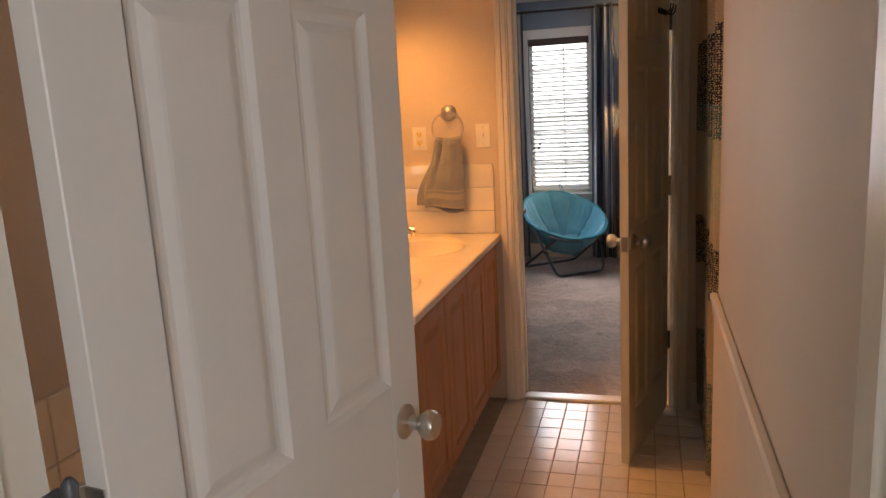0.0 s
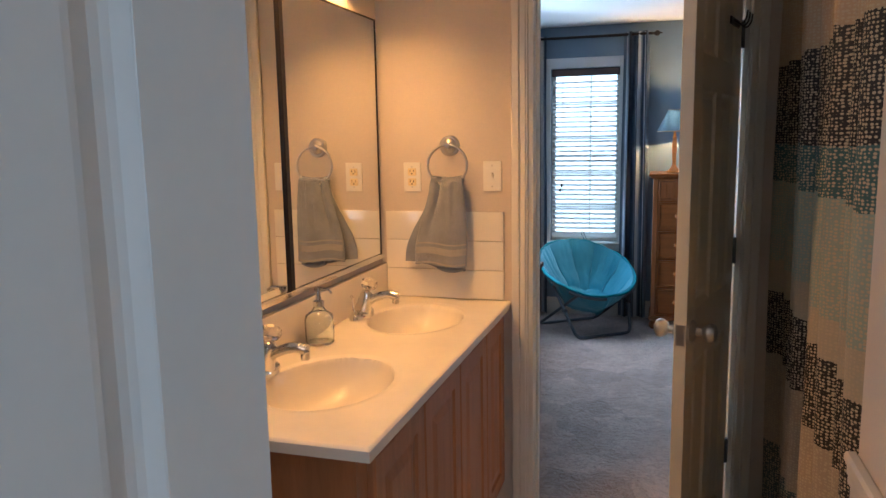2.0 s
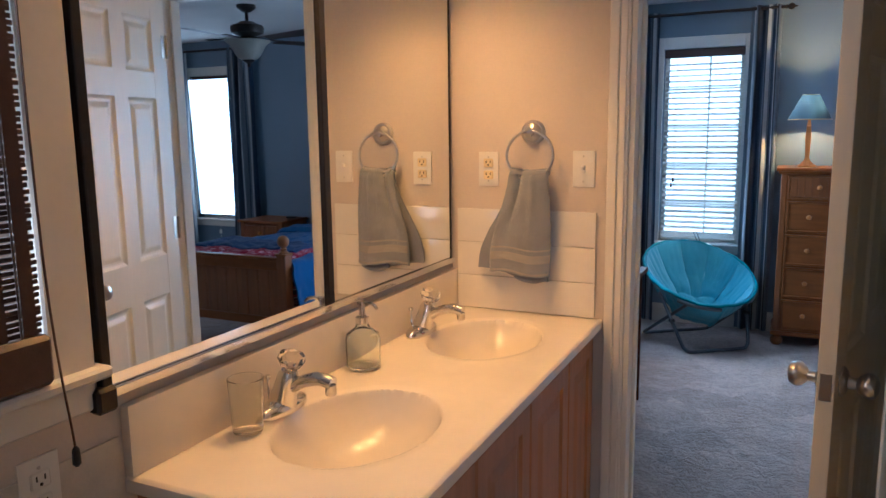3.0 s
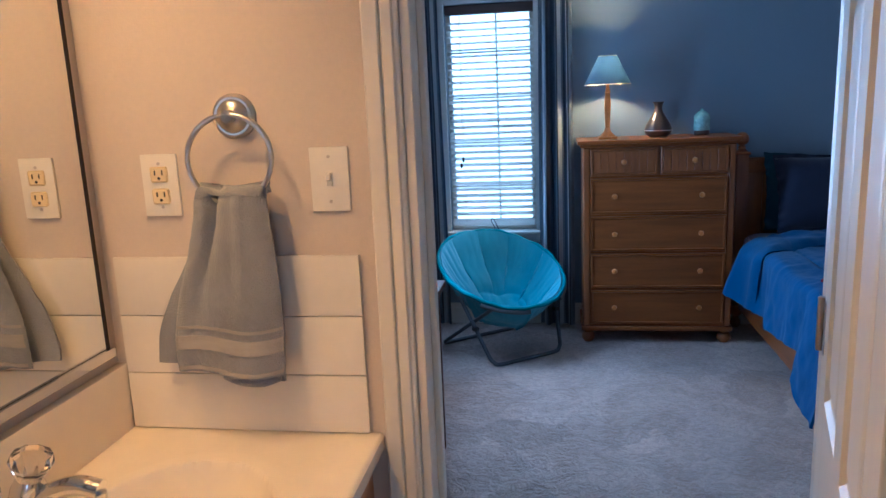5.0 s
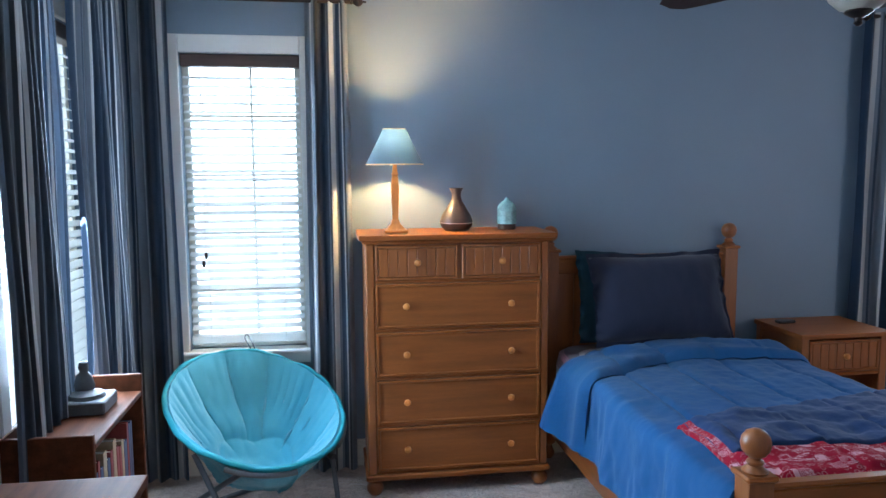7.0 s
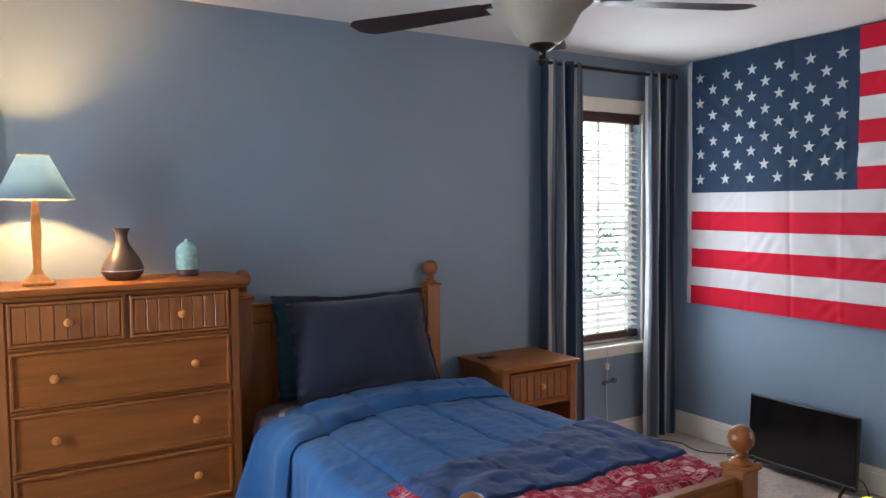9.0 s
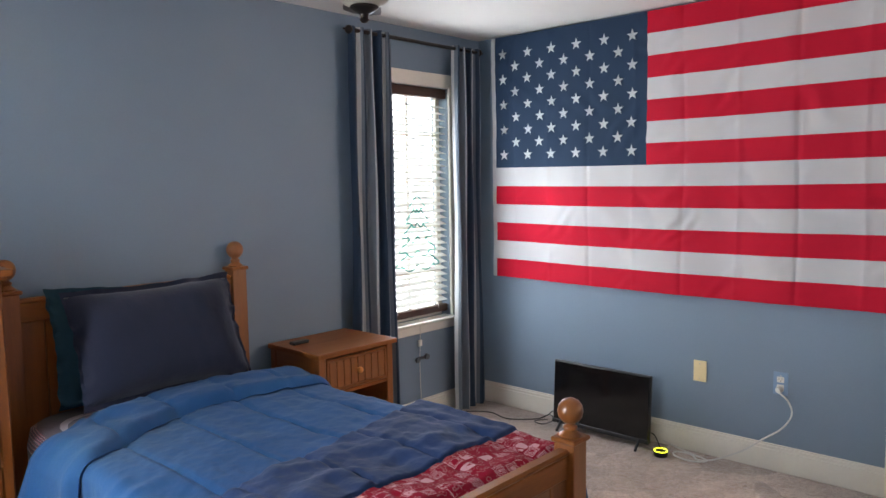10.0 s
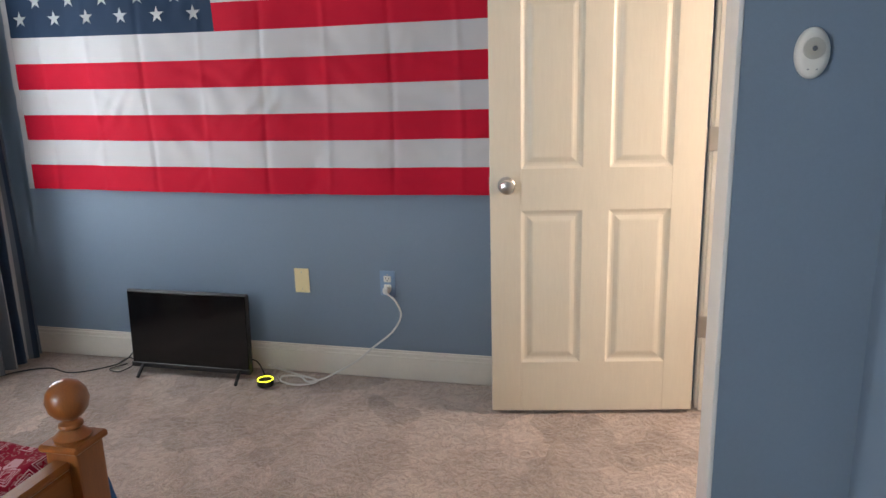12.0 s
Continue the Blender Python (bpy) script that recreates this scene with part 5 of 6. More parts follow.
part("glass_body", lathe([(0.046, 0.028), (0.047, 0.040), (0.046, 0.085), (0.047, 0.100), (0.042, 0.118), (0.026, 0.134), (0.012, 0.142), (0.010, 0.152), (0.0, 0.155)], pose(jx, jy, 1.221), 28), mint_glass, jar, "", True)
part("base", lathe([(0.0, 0.001), (0.042, 0.001), (0.044, 0.006), (0.044, 0.024), (0.040, 0.029), (0, 0.029)], pose(jx, jy, 1.221), 28), fan_brown, jar, "dark base", True)


# ---- bed ----
BX0, BX1, BYF, BYH = 0.905, 1.885, 4.97, 6.835


def bed_post(bed, x, y, top, foot):
    bm = box(x - 0.036, x + 0.036, y - 0.036, y + 0.036, 0.17, top, 0.005, seg=2)
    part("post", bm, honey, bed)
    part("foot", lathe([(0.0, 0), (0.020, 0), (0.030, 0.016), (0.032, 0.034), (0.022, 0.056), (0.018, 0.070), (0.034, 0.084), (0.044, 0.105), (0.042, 0.125), (0.028, 0.140), (0.038, 0.150), (0.040, 0.170)], pose(x, y, 0), 22), honey, bed, "turned foot", True)
    cap = box(x - 0.046, x + 0.046, y - 0.045, y + 0.045, top, top + 0.016, 0.005)
    part("cap", cap, honey_x, bed)
    part("ball", lathe([(0.034, 0.016), (0.035, 0.021), (0.026, 0.028), (0.019, 0.036), (0.023, 0.042), (0.022, 0.047), (0.015, 0.052), (0.015, 0.056), (0.026, 0.063), (0.036, 0.076), (0.0400, 0.094), (0.0365, 0.112), (0.026, 0.126), (0.013, 0.133), (0.0, 0.135)], pose(x, y, top), 28), honey, bed, "turned ball finial", True)


def board(bed, name, y, z0, z1, planks):
    """A head or foot board: rails above and below beaded planks."""
    b = part(name, box(BX0 + 0.034, BX1 - 0.034, y - 0.018, y + 0.018, z1 - 0.075, z1, 0.006), honey_x, bed)
    part("cap_rail", box(BX0 + 0.034, BX1 - 0.034, y - 0.021, y + 0.021, z1, z1 + 0.018, 0.006), honey_x, b)
    part("lower_rail", box(BX0 + 0.034, BX1 - 0.034, y - 0.016, y + 0.016, z0, z0 + 0.06, 0.004), honey_x, b)
    w = (BX1 - BX0 - 0.068) / planks
    for k in range(planks):
        a = BX0 + 0.034 + k * w
        part("plank", box(a + 0.002, a + w - 0.002, y - 0.011, y + 0.011, z0 + 0.06, z1 - 0.075, 0.003), honey, b)


def bed():
    b = thing("bed", pose((BX0 + BX1) / 2, (BYF + BYH) / 2, 0), "single honey pine bed with beaded boards and ball-topped posts", "bed")
    for x in (BX0, BX1):
        bed_post(b, x, BYF, 0.688, True)
        bed_post(b, x, BYH - 0.0, 1.088, True)
    board(b, "footboard", BYF, 0.20, 0.655, 10)
    board(b, "headboard", BYH, 0.30, 1.050, 10)
    for x in (BX0 + 0.018, BX1 - 0.018):
        part("side_rail", box(x - 0.013, x + 0.013, BYF + 0.042, BYH - 0.042, 0.125, 0.245, 0.004), honey_y, b)
    mt = thing("mattress", pose(1.395, 5.9, 0.30), "mattress under a red striped fitted sheet", "mattress")

    def top_at(u, v):
        a = 2 * math.pi * u
        c, s = math.cos(a), math.sin(a)
        k = (abs(c) ** 8 + abs(s) ** 8) ** (-1 / 8)
        prof = [(0.0, 0.30), (1.0, 0.30), (1.0, 0.36), (1.0, 0.55), (0.985, 0.600), (0.95, 0.620), (0.0, 0.625)]
        i = min(5, int(v * 6))
        t = v * 6 - i
        r, z = prof[i][0] * (1 - t) + prof[i + 1][0] * t, prof[i][1] * (1 - t) + prof[i + 1][1] * t
        return (1.395 + 0.528 * c * k * r, 5.930 + 0.860 * s * k * r, z)

    part("sheet_cover", sheet(96, 24, top_at, uv=lambda u, v: (u * 3, v * 0.75)), striped_sheet, mt, "", True)


bed()


def ease(a, b, x):
    t = max(0.0, min(1.0, (x - a) / (b - a)))
    return t * t * (3 - 2 * t)


def bed_top(x, y):
    """Height of the comforter's top over the bed."""
    dip = -0.012 * (abs(x - 1.395) / 0.48) ** 4
    puff = 0.014 * noise.noise((x * 3.2, y * 3.0, 0.7)) + 0.007 * noise.noise((x * 9, y * 8, 2.2)) + 0.004 * noise.noise((x * 24, y * 19, 5.2)) + 0.002 * noise.noise((x * 50, y * 44, 1.2))
    for line in (1.02, 1.27, 1.52, 1.77):
        puff -= 0.009 * math.exp(-((x - line - 0.01 * math.sin(y * 5)) / 0.010) ** 2)
    puff += 0.007 * math.sin(26 * x + 14 * y + 4 * noise.noise((x * 4, y * 4, 1.0))) * max(0.0, noise.noise((x * 3.1, y * 3.3, 6.0)))
    puff += 0.006 * math.sin(38 * y - 9 * x + 5 * noise.noise((x * 5, y * 5, 3.0))) * max(0.0, noise.noise((x * 4, y * 4, 11.0)))
    return 0.652 + dip + puff


def drape(s, y, z_low, out):
    """A point a length s along the comforter from its middle toward one side; it bends over the edge and hangs."""
    edge = 0.500
    if s <= edge:
        return s, bed_top(1.395 + out * s, y), 0.0
    r = 0.055
    arc = r * math.pi / 2
    q = s - edge
    if q < arc:
        a = q / r
        return edge + r * math.sin(a), bed_top(1.395 + out * edge, y) - r * (1 - math.cos(a)), q
    return edge + r + 0.10 * (q - arc) , bed_top(1.395 + out * edge, y) - r - (q - arc), q


def comforter():
    c = thing("comforter", pose(1.395, 5.7, 0.58), "rumpled blue quilted comforter turned down at the pillow", "comforter")
    LEN = 0.855

    def at(u, v):
        y = 5.022 + v * (6.36 + 0.19 * ease(0.16, 0.42, u) - 5.022)
        side = -1 if u < 0.5 else 1
        s = abs(u - 0.5) * 2 * (LEN - 0.02 * v - 0.03 * ease(6.15, 6.40, y) + 0.13 * ease(5.36, 5.14, y) if side < 0 else 0.80)
        x, z, hang = drape(s, y, 0, side)
        fall = hang / 0.4
        x += 0.018 * fall * math.sin(y * 11 + 1.3) + 0.012 * fall * math.sin(y * 23) + 0.03 * fall * ease(5.45, 5.2, y) + 0.07 * fall * ease(6.0, 6.45, y)
        x += min(1.0, fall * 2) * (0.016 * noise.noise((y * 9, s * 5, 3.0)) + 0.008 * noise.noise((y * 22, s * 12, 7.0)))
        z += 0.02 * fall * math.sin(y * 5)
        yy = y - 0.055 * min(1.0, hang / 0.1) * ease(5.3, 5.02, y)
        z = max(z, 0.07 + 0.02 * math.sin(y * 17))
        return (1.395 + side * x, yy, z)

    part("cover", sheet(190, 170, at, 0.012), comforter_blue, c, "", True)

    def fold(u, v):
        """The turned-down edge: a second layer that ends in a rolled lip."""
        side = -1 if u < 0.5 else 1
        start = 6.04 + 0.22 * ease(0.15, 0.48, u) - 0.04 * ease(0.6, 0.9, u)
        y = start + v * (6.37 + 0.19 * ease(0.16, 0.42, u) - start)
        s = abs(u - 0.5) * 2 * (0.845 - 0.02 * ease(6.15, 6.40, y) if side < 0 else 0.78)
        x, z, hang = drape(s, y, 0, side)
        lift = 0.034 * math.sin(min(1, v * 6) * math.pi / 2) * (1 - 0.4 * ease(0.8, 1.0, v)) + 0.004 * math.sin(y * 30 + u * 12) + 0.010 * noise.noise((u * 9, y * 9, 2.0))
        k = min(1.0, hang / 0.08)
        return (1.395 + side * (x + lift * k + 0.02 * min(1, hang / 0.3) * math.sin(y * 14) + 0.075 * min(1, hang / 0.4) * ease(6.0, 6.45, y)), y, z + lift * (1 - k) + 0.004)

    part("turned_edge", sheet(110, 30, fold, 0.014), comforter_blue, c, "", True)
    return c


comforter()


def foot_throw():
    t = thing("folded_quilt", pose(1.45, 5.35, 0.61), "folded quilt, navy outside and red bandana print within", "quilt")

    def lay(y0a, y0b, y1a, y1b, lift, xa, xb, hang):
        def at(u, v):
            w = xb + hang - xa
            s = xa + u * w
            x, drop = s, 0.0
            if s > 1.865:
                q = s - 1.865
                x, drop = 1.865 + 0.06 * math.sin(min(1, q / 0.09) * math.pi / 2) + 0.05 * q, max(0.0, q - 0.03)
            ya, yb = y0a + (y0b - y0a) * u, y1a + (y1b - y1a) * u
            y = ya + (yb - ya) * v
            edge = lift
            rump = 0.010 * noise.noise((x * 6, y * 7, 5.0)) + 0.006 * noise.noise((x * 17, y * 15, 9.0)) + 0.0035 * math.sin(x * 26 + y * 58 + 7 * noise.noise((x * 4, y * 4, 2.0))) * (0.4 + noise.noise((x * 5, y * 5, 8.0)))
            lip = -lift * 0.75 * (ease(0.06, 0.0, v) + ease(0.94, 1.0, v) + 0.9 * ease(0.05, 0.0, u))
            return (x, y, bed_top(min(x, 1.86), y) + edge + rump + lip - drop)
        return at

    part("print_layer", sheet(90, 60, lay(5.000, 4.998, 5.478, 5.60, 0.026, 0.930, 1.865, 0.16), 0.012, uv=lambda u, v: (u * 0.95, v * 0.58)), red_print, t, "red and white bandana print", True)
    part("navy_layer", sheet(150, 90, lay(5.165, 5.17, 5.465, 5.69, 0.038, 0.945, 1.865, 0.17), 0.006), throw_navy, t, "navy outer cloth", True)


foot_throw()


def pillow(label, m, w, h, d, mat, seed):
    p = thing("pillow", Matrix(), label, "pillow", "bed pillows")

    def at(u, v):
        a, b = u * 2 - 1, v * 2 - 1
        a1, b1 = min(1, abs(a) / 0.94), min(1, abs(b) / 0.91)
        e = (1 - a1 ** 4) * (1 - b1 ** 4)
        puff = d * e ** 0.75 + (0.016 * noise.noise((a * 1.6 + seed, b * 1.5, seed)) + 0.004 * noise.noise((a * 7 + seed, b * 3, 2 * seed))) * e ** 0.3
        rim = 1 - min(1, e * 6)
        return (a * w / 2 * (1 - 0.05 * (1 - b * b)), b * h / 2 * (1 - 0.06 * (1 - abs(a)) * b * b), puff, 0.028 * rim * noise.noise((a * 4 + seed, b * 5, 9 + seed)))

    front = sheet(60, 46, lambda u, v: (at(u, v)[0], at(u, v)[1], at(u, v)[2] + at(u, v)[3] + 0.002))
    back = sheet(60, 46, lambda u, v: (at(u, v)[0], at(u, v)[1], at(u, v)[3] - at(u, v)[2] * 0.8 - 0.002))
    bm = join(front, back)
    bmesh.ops.remove_doubles(bm, verts=bm.verts, dist=0.0045)
    bmesh.ops.recalc_face_normals(bm, faces=bm.faces[:])
    part("pillow_case", bm, mat, p, "", True)
    p.matrix_basis = m
    return p


pillow("deep teal pillow leaning on the headboard", pose(1.335, 6.725, 0.862, 74, 3, 3), 0.66, 0.47, 0.050, pillow_teal, 3.0)
pillow("plump dark navy pillow leaning on the headboard", pose(1.395, 6.60, 0.880, 68, -1, -3), 0.70, 0.47, 0.105, pillow_navy, 1.0)


# ---- nightstand ----
ns = thing("nightstand", pose(2.32, 6.67, 0), "honey pine nightstand with a beaded drawer and open shelf", "nightstand")
x0, x1, y0, y1 = 2.085, 2.560, 6.475, 6.87
part("top", box(x0 - 0.015, x1 + 0.015, y0 - 0.018, y1, 0.668, 0.692, 0.006, seg=2), honey_x, ns)
for x in (x0, x1 - 0.042):
    for y in (y0, y1 - 0.042):
        part("leg", box(x, x + 0.042, y, y + 0.042, 0, 0.668, 0.004), honey, ns)
for x in (x0 + 0.008, x1 - 0.022):
    part("side_panel", box(x, x + 0.014, y0 + 0.042, y1 - 0.042, 0.16, 0.668), honey_y, ns)
part("back_panel", box(x0 + 0.042, x1 - 0.042, y1 - 0.02, y1 - 0.008, 0.16, 0.668), honey, ns)
part("shelf", box(x0 + 0.01, x1 - 0.01, y0 + 0.01, y1 - 0.012, 0.16, 0.18, 0.003), honey_x, ns)
part("drawer_rail", box(x0 + 0.042, x1 - 0.042, y0 + 0.004, y0 + 0.02, 0.472, 0.49, 0.002), honey_x, ns)
part("drawer_floor", box(x0 + 0.022, x1 - 0.022, y0 + 0.02, y1 - 0.02, 0.474, 0.486), honey_x, ns)
dr = part("drawer", panel_front(x0 + 0.046, x1 - 0.046, 0.494, 0.655, y0 + 0.016, honey), honey, ns, "drawer with beaded board front")
bead_boards(dr, x0 + 0.046, x1 - 0.046, 0.494, 0.655, y0 + 0.016)
wood_knob(dr, (x0 + x1) / 2, y0 + 0.002, 0.575)
remote = thing("remote_control", pose(2.17, 6.74, 0.693, 0, 0, 25), "small black remote on the nightstand", "remote control")
part("body", box(2.17 - 0.05, 2.17 + 0.05, 6.74 - 0.022, 6.74 + 0.022, 0.6925, 0.708, 0.006), black_plastic, remote)


# ---- saucer chair ----
def saucer_chair():
    ch = thing("saucer_chair", pose(-0.535, 6.40, 0), "turquoise padded folding saucer chair on grey tube legs", "chair")
    R, deep = 0.384, 0.285
    face = Matrix.Translation((-0.535, 6.43, 0.499)) @ Matrix.Rotation(radians(37.6), 4, "Z") @ Matrix.Rotation(radians(26.1), 4, "X")
    seams = [radians(d) for d in (12, 52, 84, 118, 158, 205, 270, 335)]

    def bowl(u, v):
        a, r = 2 * math.pi * u, v
        x, y = R * r * math.cos(a), R * r * math.sin(a)
        z = -deep * (1 - r ** 2.4)
        bend = 0.16 * math.sin(5 * r + 2.0) * (1 - r)
        near = min(abs(math.atan2(math.sin(a + bend * math.sin(3 * k) - k), math.cos(a + bend * math.sin(3 * k) - k))) for k in seams)
        wide = near * max(r, 0.05)
        inner = max(0.0, min(1.0, (r - 0.36) / 0.14))
        z += 0.030 * (1 - math.exp(-wide / 0.085)) * inner * (1 - r ** 9) - 0.012
        z -= 0.020 * math.exp(-((wide + 0.02 * noise.noise((x * 9, y * 9, 4.0))) / 0.017) ** 2) * inner * (1 - r ** 10)
        ring = r - 0.44 - 0.04 * math.sin(3 * a + 1)
        z -= 0.013 * math.exp(-(ring / 0.035) ** 2)
        pleat = math.sin(46 * a + 5 * noise.noise((x * 6, y * 6, 1.0)) + 3 * r)
        z += 0.007 * pleat * max(0.0, r - 0.50) * 2.0 * (1 - r ** 12) * max(0.0, 0.35 + 1.4 * noise.noise((x * 6, y * 6, 7.0)))
        z += 0.016 * noise.noise((x * 8, y * 8, 2.0)) * (1 - r ** 8) + 0.005 * noise.noise((x * 26, y * 26, 5.0)) * (1 - r ** 8)
        return face @ Vector((x, y - 0.13 * (1 - r ** 2), z))

    part("cushion", sheet(300, 48, bowl, 0.022), turquoise, ch, "quilted turquoise canvas", True)
    part("rim", tube([face @ Vector((R * 1.004 * math.cos(a), R * 1.004 * math.sin(a), -0.006 + 0.005 * math.sin(7 * a) + 0.003 * math.sin(19 * a))) for a in (2 * math.pi * k / 96 for k in range(96))], 0.011, 10, closed=True), teal_trim, ch, "darker teal piping", True)
    for k, deg in enumerate((104, 140, 60, 20)):
        b = bowl(deg / 360, 0.62)
        part("tuft_button", lathe([(0.0, 0), (0.008, 0.001), (0.006, 0.004), (0, 0.005)], Matrix.Translation(b) @ face.to_3x3().to_4x4(), 10), teal_trim, ch)

    # folding tube frame: two bent loops that cross at each side
    def rim(deg, out=1.0, down=0.035):
        return face @ Vector((R * out * math.cos(radians(deg)), R * out * math.sin(radians(deg)), -down))

    a, b = Vector((-0.564, 6.045, 0.012)), Vector((-0.190, 6.325, 0.012))
    c, d = Vector((-0.915, 6.430, 0.012)), Vector((-0.490, 6.745, 0.012))

    def loop(p, q, r, t):
        """A leg down from p, along the floor from q to r with rounded bends, and up to t."""
        along, down, up = (r - q).normalized(), (q - p).normalized(), (t - r).normalized()
        return [p, p + 0.5 * (q - p), q - 0.06 * down, q - 0.022 * down + 0.010 * along, q + 0.045 * along, 0.5 * (q + r), r - 0.045 * along, r - 0.010 * along + 0.022 * up, r + 0.06 * up, r + 0.5 * (t - r), t]

    part("front_leg", tube(curve(loop(rim(196, 0.88, 0.09), a, b, rim(350, 0.92, 0.07)), 5), 0.0115, 10), steel_tube, ch, "", True)
    part("rear_leg", tube(curve(loop(rim(232, 1.01), c, d, rim(308, 1.01)), 5), 0.0115, 10), steel_tube, ch, "", True)
    bar = [rim(deg, 1.035, 0.026) for deg in range(222, 266, 6)]
    part("front_bar", tube(bar, 0.0125, 10), steel_tube, ch, "", True)
    part("side_bar", tube([rim(deg, 1.03, 0.03) for deg in range(302, 340, 6)], 0.0125, 10), steel_tube, ch, "", True)
    for foot, top in ((a, rim(196, 0.88, 0.09)), (b, rim(350, 0.92, 0.07))):
        p = foot + 0.52 * (top - foot)
        part("joint", lathe([(0.0, -0.016), (0.016, -0.016), (0.016, 0.016), (0.0, 0.016)], Matrix.Translation(p) @ pose(0, 0, 0, 90, 0, 37.6), 14), black_plastic, ch, "black pivot joint", True)
    part("hanging_loop", tube(curve([face @ Vector((0.17, R * 0.90, 0.0)), face @ Vector((0.14, R * 1.0, 0.055)), face @ Vector((0.16, R * 1.02, 0.06)), face @ Vector((0.19, R * 0.90, 0.0))]), 0.003, 6), steel_tube, ch)


saucer_chair()


# ---- desk, desk lamp, bookcase ----
dx0, dx1, dy0, dy1 = -1.135, -0.668, 3.95, 5.11
desk = thing("desk", pose(-0.9, 4.53, 0), "reddish cherry desk with drawers and a framed top", "desk")
part("desktop", box(dx0, dx1, dy0, dy1, 0.722, 0.748, 0.006, seg=2), cherry, desk)
bm = box(dx0 + 0.03, dx1 - 0.075, dy1 - 0.13, dy1 - 0.126, 0.7482, 0.7490)
box(dx1 - 0.079, dx1 - 0.075, dy0 + 0.05, dy1 - 0.13, 0.7482, 0.7490, 0, bm)
part("top_groove", bm, cherry, desk, "thin dark inlay line")
part("side_panel", box(dx0 + 0.02, dx1 - 0.025, dy1 - 0.04, dy1 - 0.02, 0, 0.722), cherry, desk)
part("side_panel", box(dx0 + 0.02, dx1 - 0.025, dy0 + 0.02, dy0 + 0.04, 0, 0.722), cherry, desk)
part("back_panel", box(dx0 + 0.02, dx0 + 0.035, dy0 + 0.04, dy1 - 0.04, 0.1, 0.722), cherry, desk)
part("drawer_case", box(dx0 + 0.036, dx1 - 0.045, 4.62, dy1 - 0.041, 0.06, 0.715), cherry, desk)
for z0, z1 in ((0.08, 0.27), (0.285, 0.485), (0.50, 0.70)):
    front = panel_front(-0.225, 0.225, z0, z1, 0, cherry)
    bmesh.ops.transform(front, matrix=pose(dx1 - 0.044, 4.845, 0, 0, 0, 90), verts=front.verts)
    dr = part("drawer", front, cherry, desk)
    part("knob", lathe([(0.008, 0), (0.007, 0.010), (0.014, 0.014), (0.016, 0.022), (0.009, 0.030), (0, 0.031)], Matrix.Translation((dx1 - 0.027, 4.845, (z0 + z1) / 2)) @ pose(0, 0, 0, 0, 90, 0), 14), cherry, dr, "", True)

px, py, pz = -1.045, 4.935, 0.749
dl = thing("desk_lamp", pose(px, py, pz), "antique gold urn lamp with a tan bell shade, unlit", "lamp")
part("foot", box(px - 0.065, px + 0.065, py - 0.065, py + 0.065, pz, pz + 0.030, 0.006), gold_lamp, dl)
part("urn", lathe([(0.056, 0.030), (0.050, 0.045), (0.030, 0.058), (0.020, 0.072), (0.024, 0.082), (0.040, 0.100), (0.054, 0.130), (0.057, 0.160), (0.062, 0.166), (0.060, 0.176), (0.050, 0.184), (0.030, 0.200), (0.018, 0.210), (0.020, 0.222), (0.010, 0.230), (0.009, 0.27)], pose(px, py, pz), 28), gold_lamp, dl, "", True)
bm = bmesh.new()
rings = []
for r, z in ((0.112, 0.265), (0.098, 0.285), (0.086, 0.33), (0.078, 0.38), (0.074, 0.435)):
    rings.append([bm.verts.new((px + r * math.cos(a) * (1 + 0.02 * math.cos(8 * a)), py + r * math.sin(a) * (1 + 0.02 * math.cos(8 * a)), pz + z)) for a in (2 * math.pi * k / 48 for k in range(48))])
for a, b in zip(rings, rings[1:]):
    for k in range(48):
        bm.faces.new((a[k], a[(k + 1) % 48], b[(k + 1) % 48], b[k]))
bmesh.ops.solidify(bm, geom=bm.faces[:], thickness=0.002)
part("shade", bm, tan_shade, dl, "tan scalloped bell shade", True)
part("bulb", lathe([(0.013, 0), (0.020, 0.03), (0.034, 0.075), (0.030, 0.10), (0.012, 0.118), (0, 0.12)], pose(px, py, pz + 0.36), 18), white_plastic, dl, "white bulb showing above the shade", True)
part("switch_knob", tube([(px + 0.01, py, pz + 0.245), (px + 0.035, py, pz + 0.245)], 0.006, 8), black_plastic, dl)

bc = thing("bookcase", pose(-0.98, 5.62, 0), "low reddish wooden bookcase under the west window", "bookcase")
c0, c1, e0, e1 = -1.14, -0.888, 5.40, 5.96
part("top_shelf", box(c0, c1, e0 + 0.018, e1 - 0.018, 0.705, 0.725, 0.003), cherry, bc)
part("side_panel", box(c0, c1, e0, e0 + 0.018, 0, 0.755, 0.003), cherry, bc)
part("side_panel", box(c0, c1, e1 - 0.018, e1, 0, 0.785, 0.003), cherry, bc)
part("middle_shelf", box(c0, c1, e0 + 0.018, e1 - 0.018, 0.38, 0.398, 0.003), cherry, bc)
part("bottom_shelf", box(c0, c1, e0 + 0.018, e1 - 0.018, 0.06, 0.078, 0.003), cherry, bc)
part("back_panel", box(c0, c0 + 0.008, e0 + 0.018, e1 - 0.018, 0.06, 0.755), cherry, bc)
rng = random.Random(8)
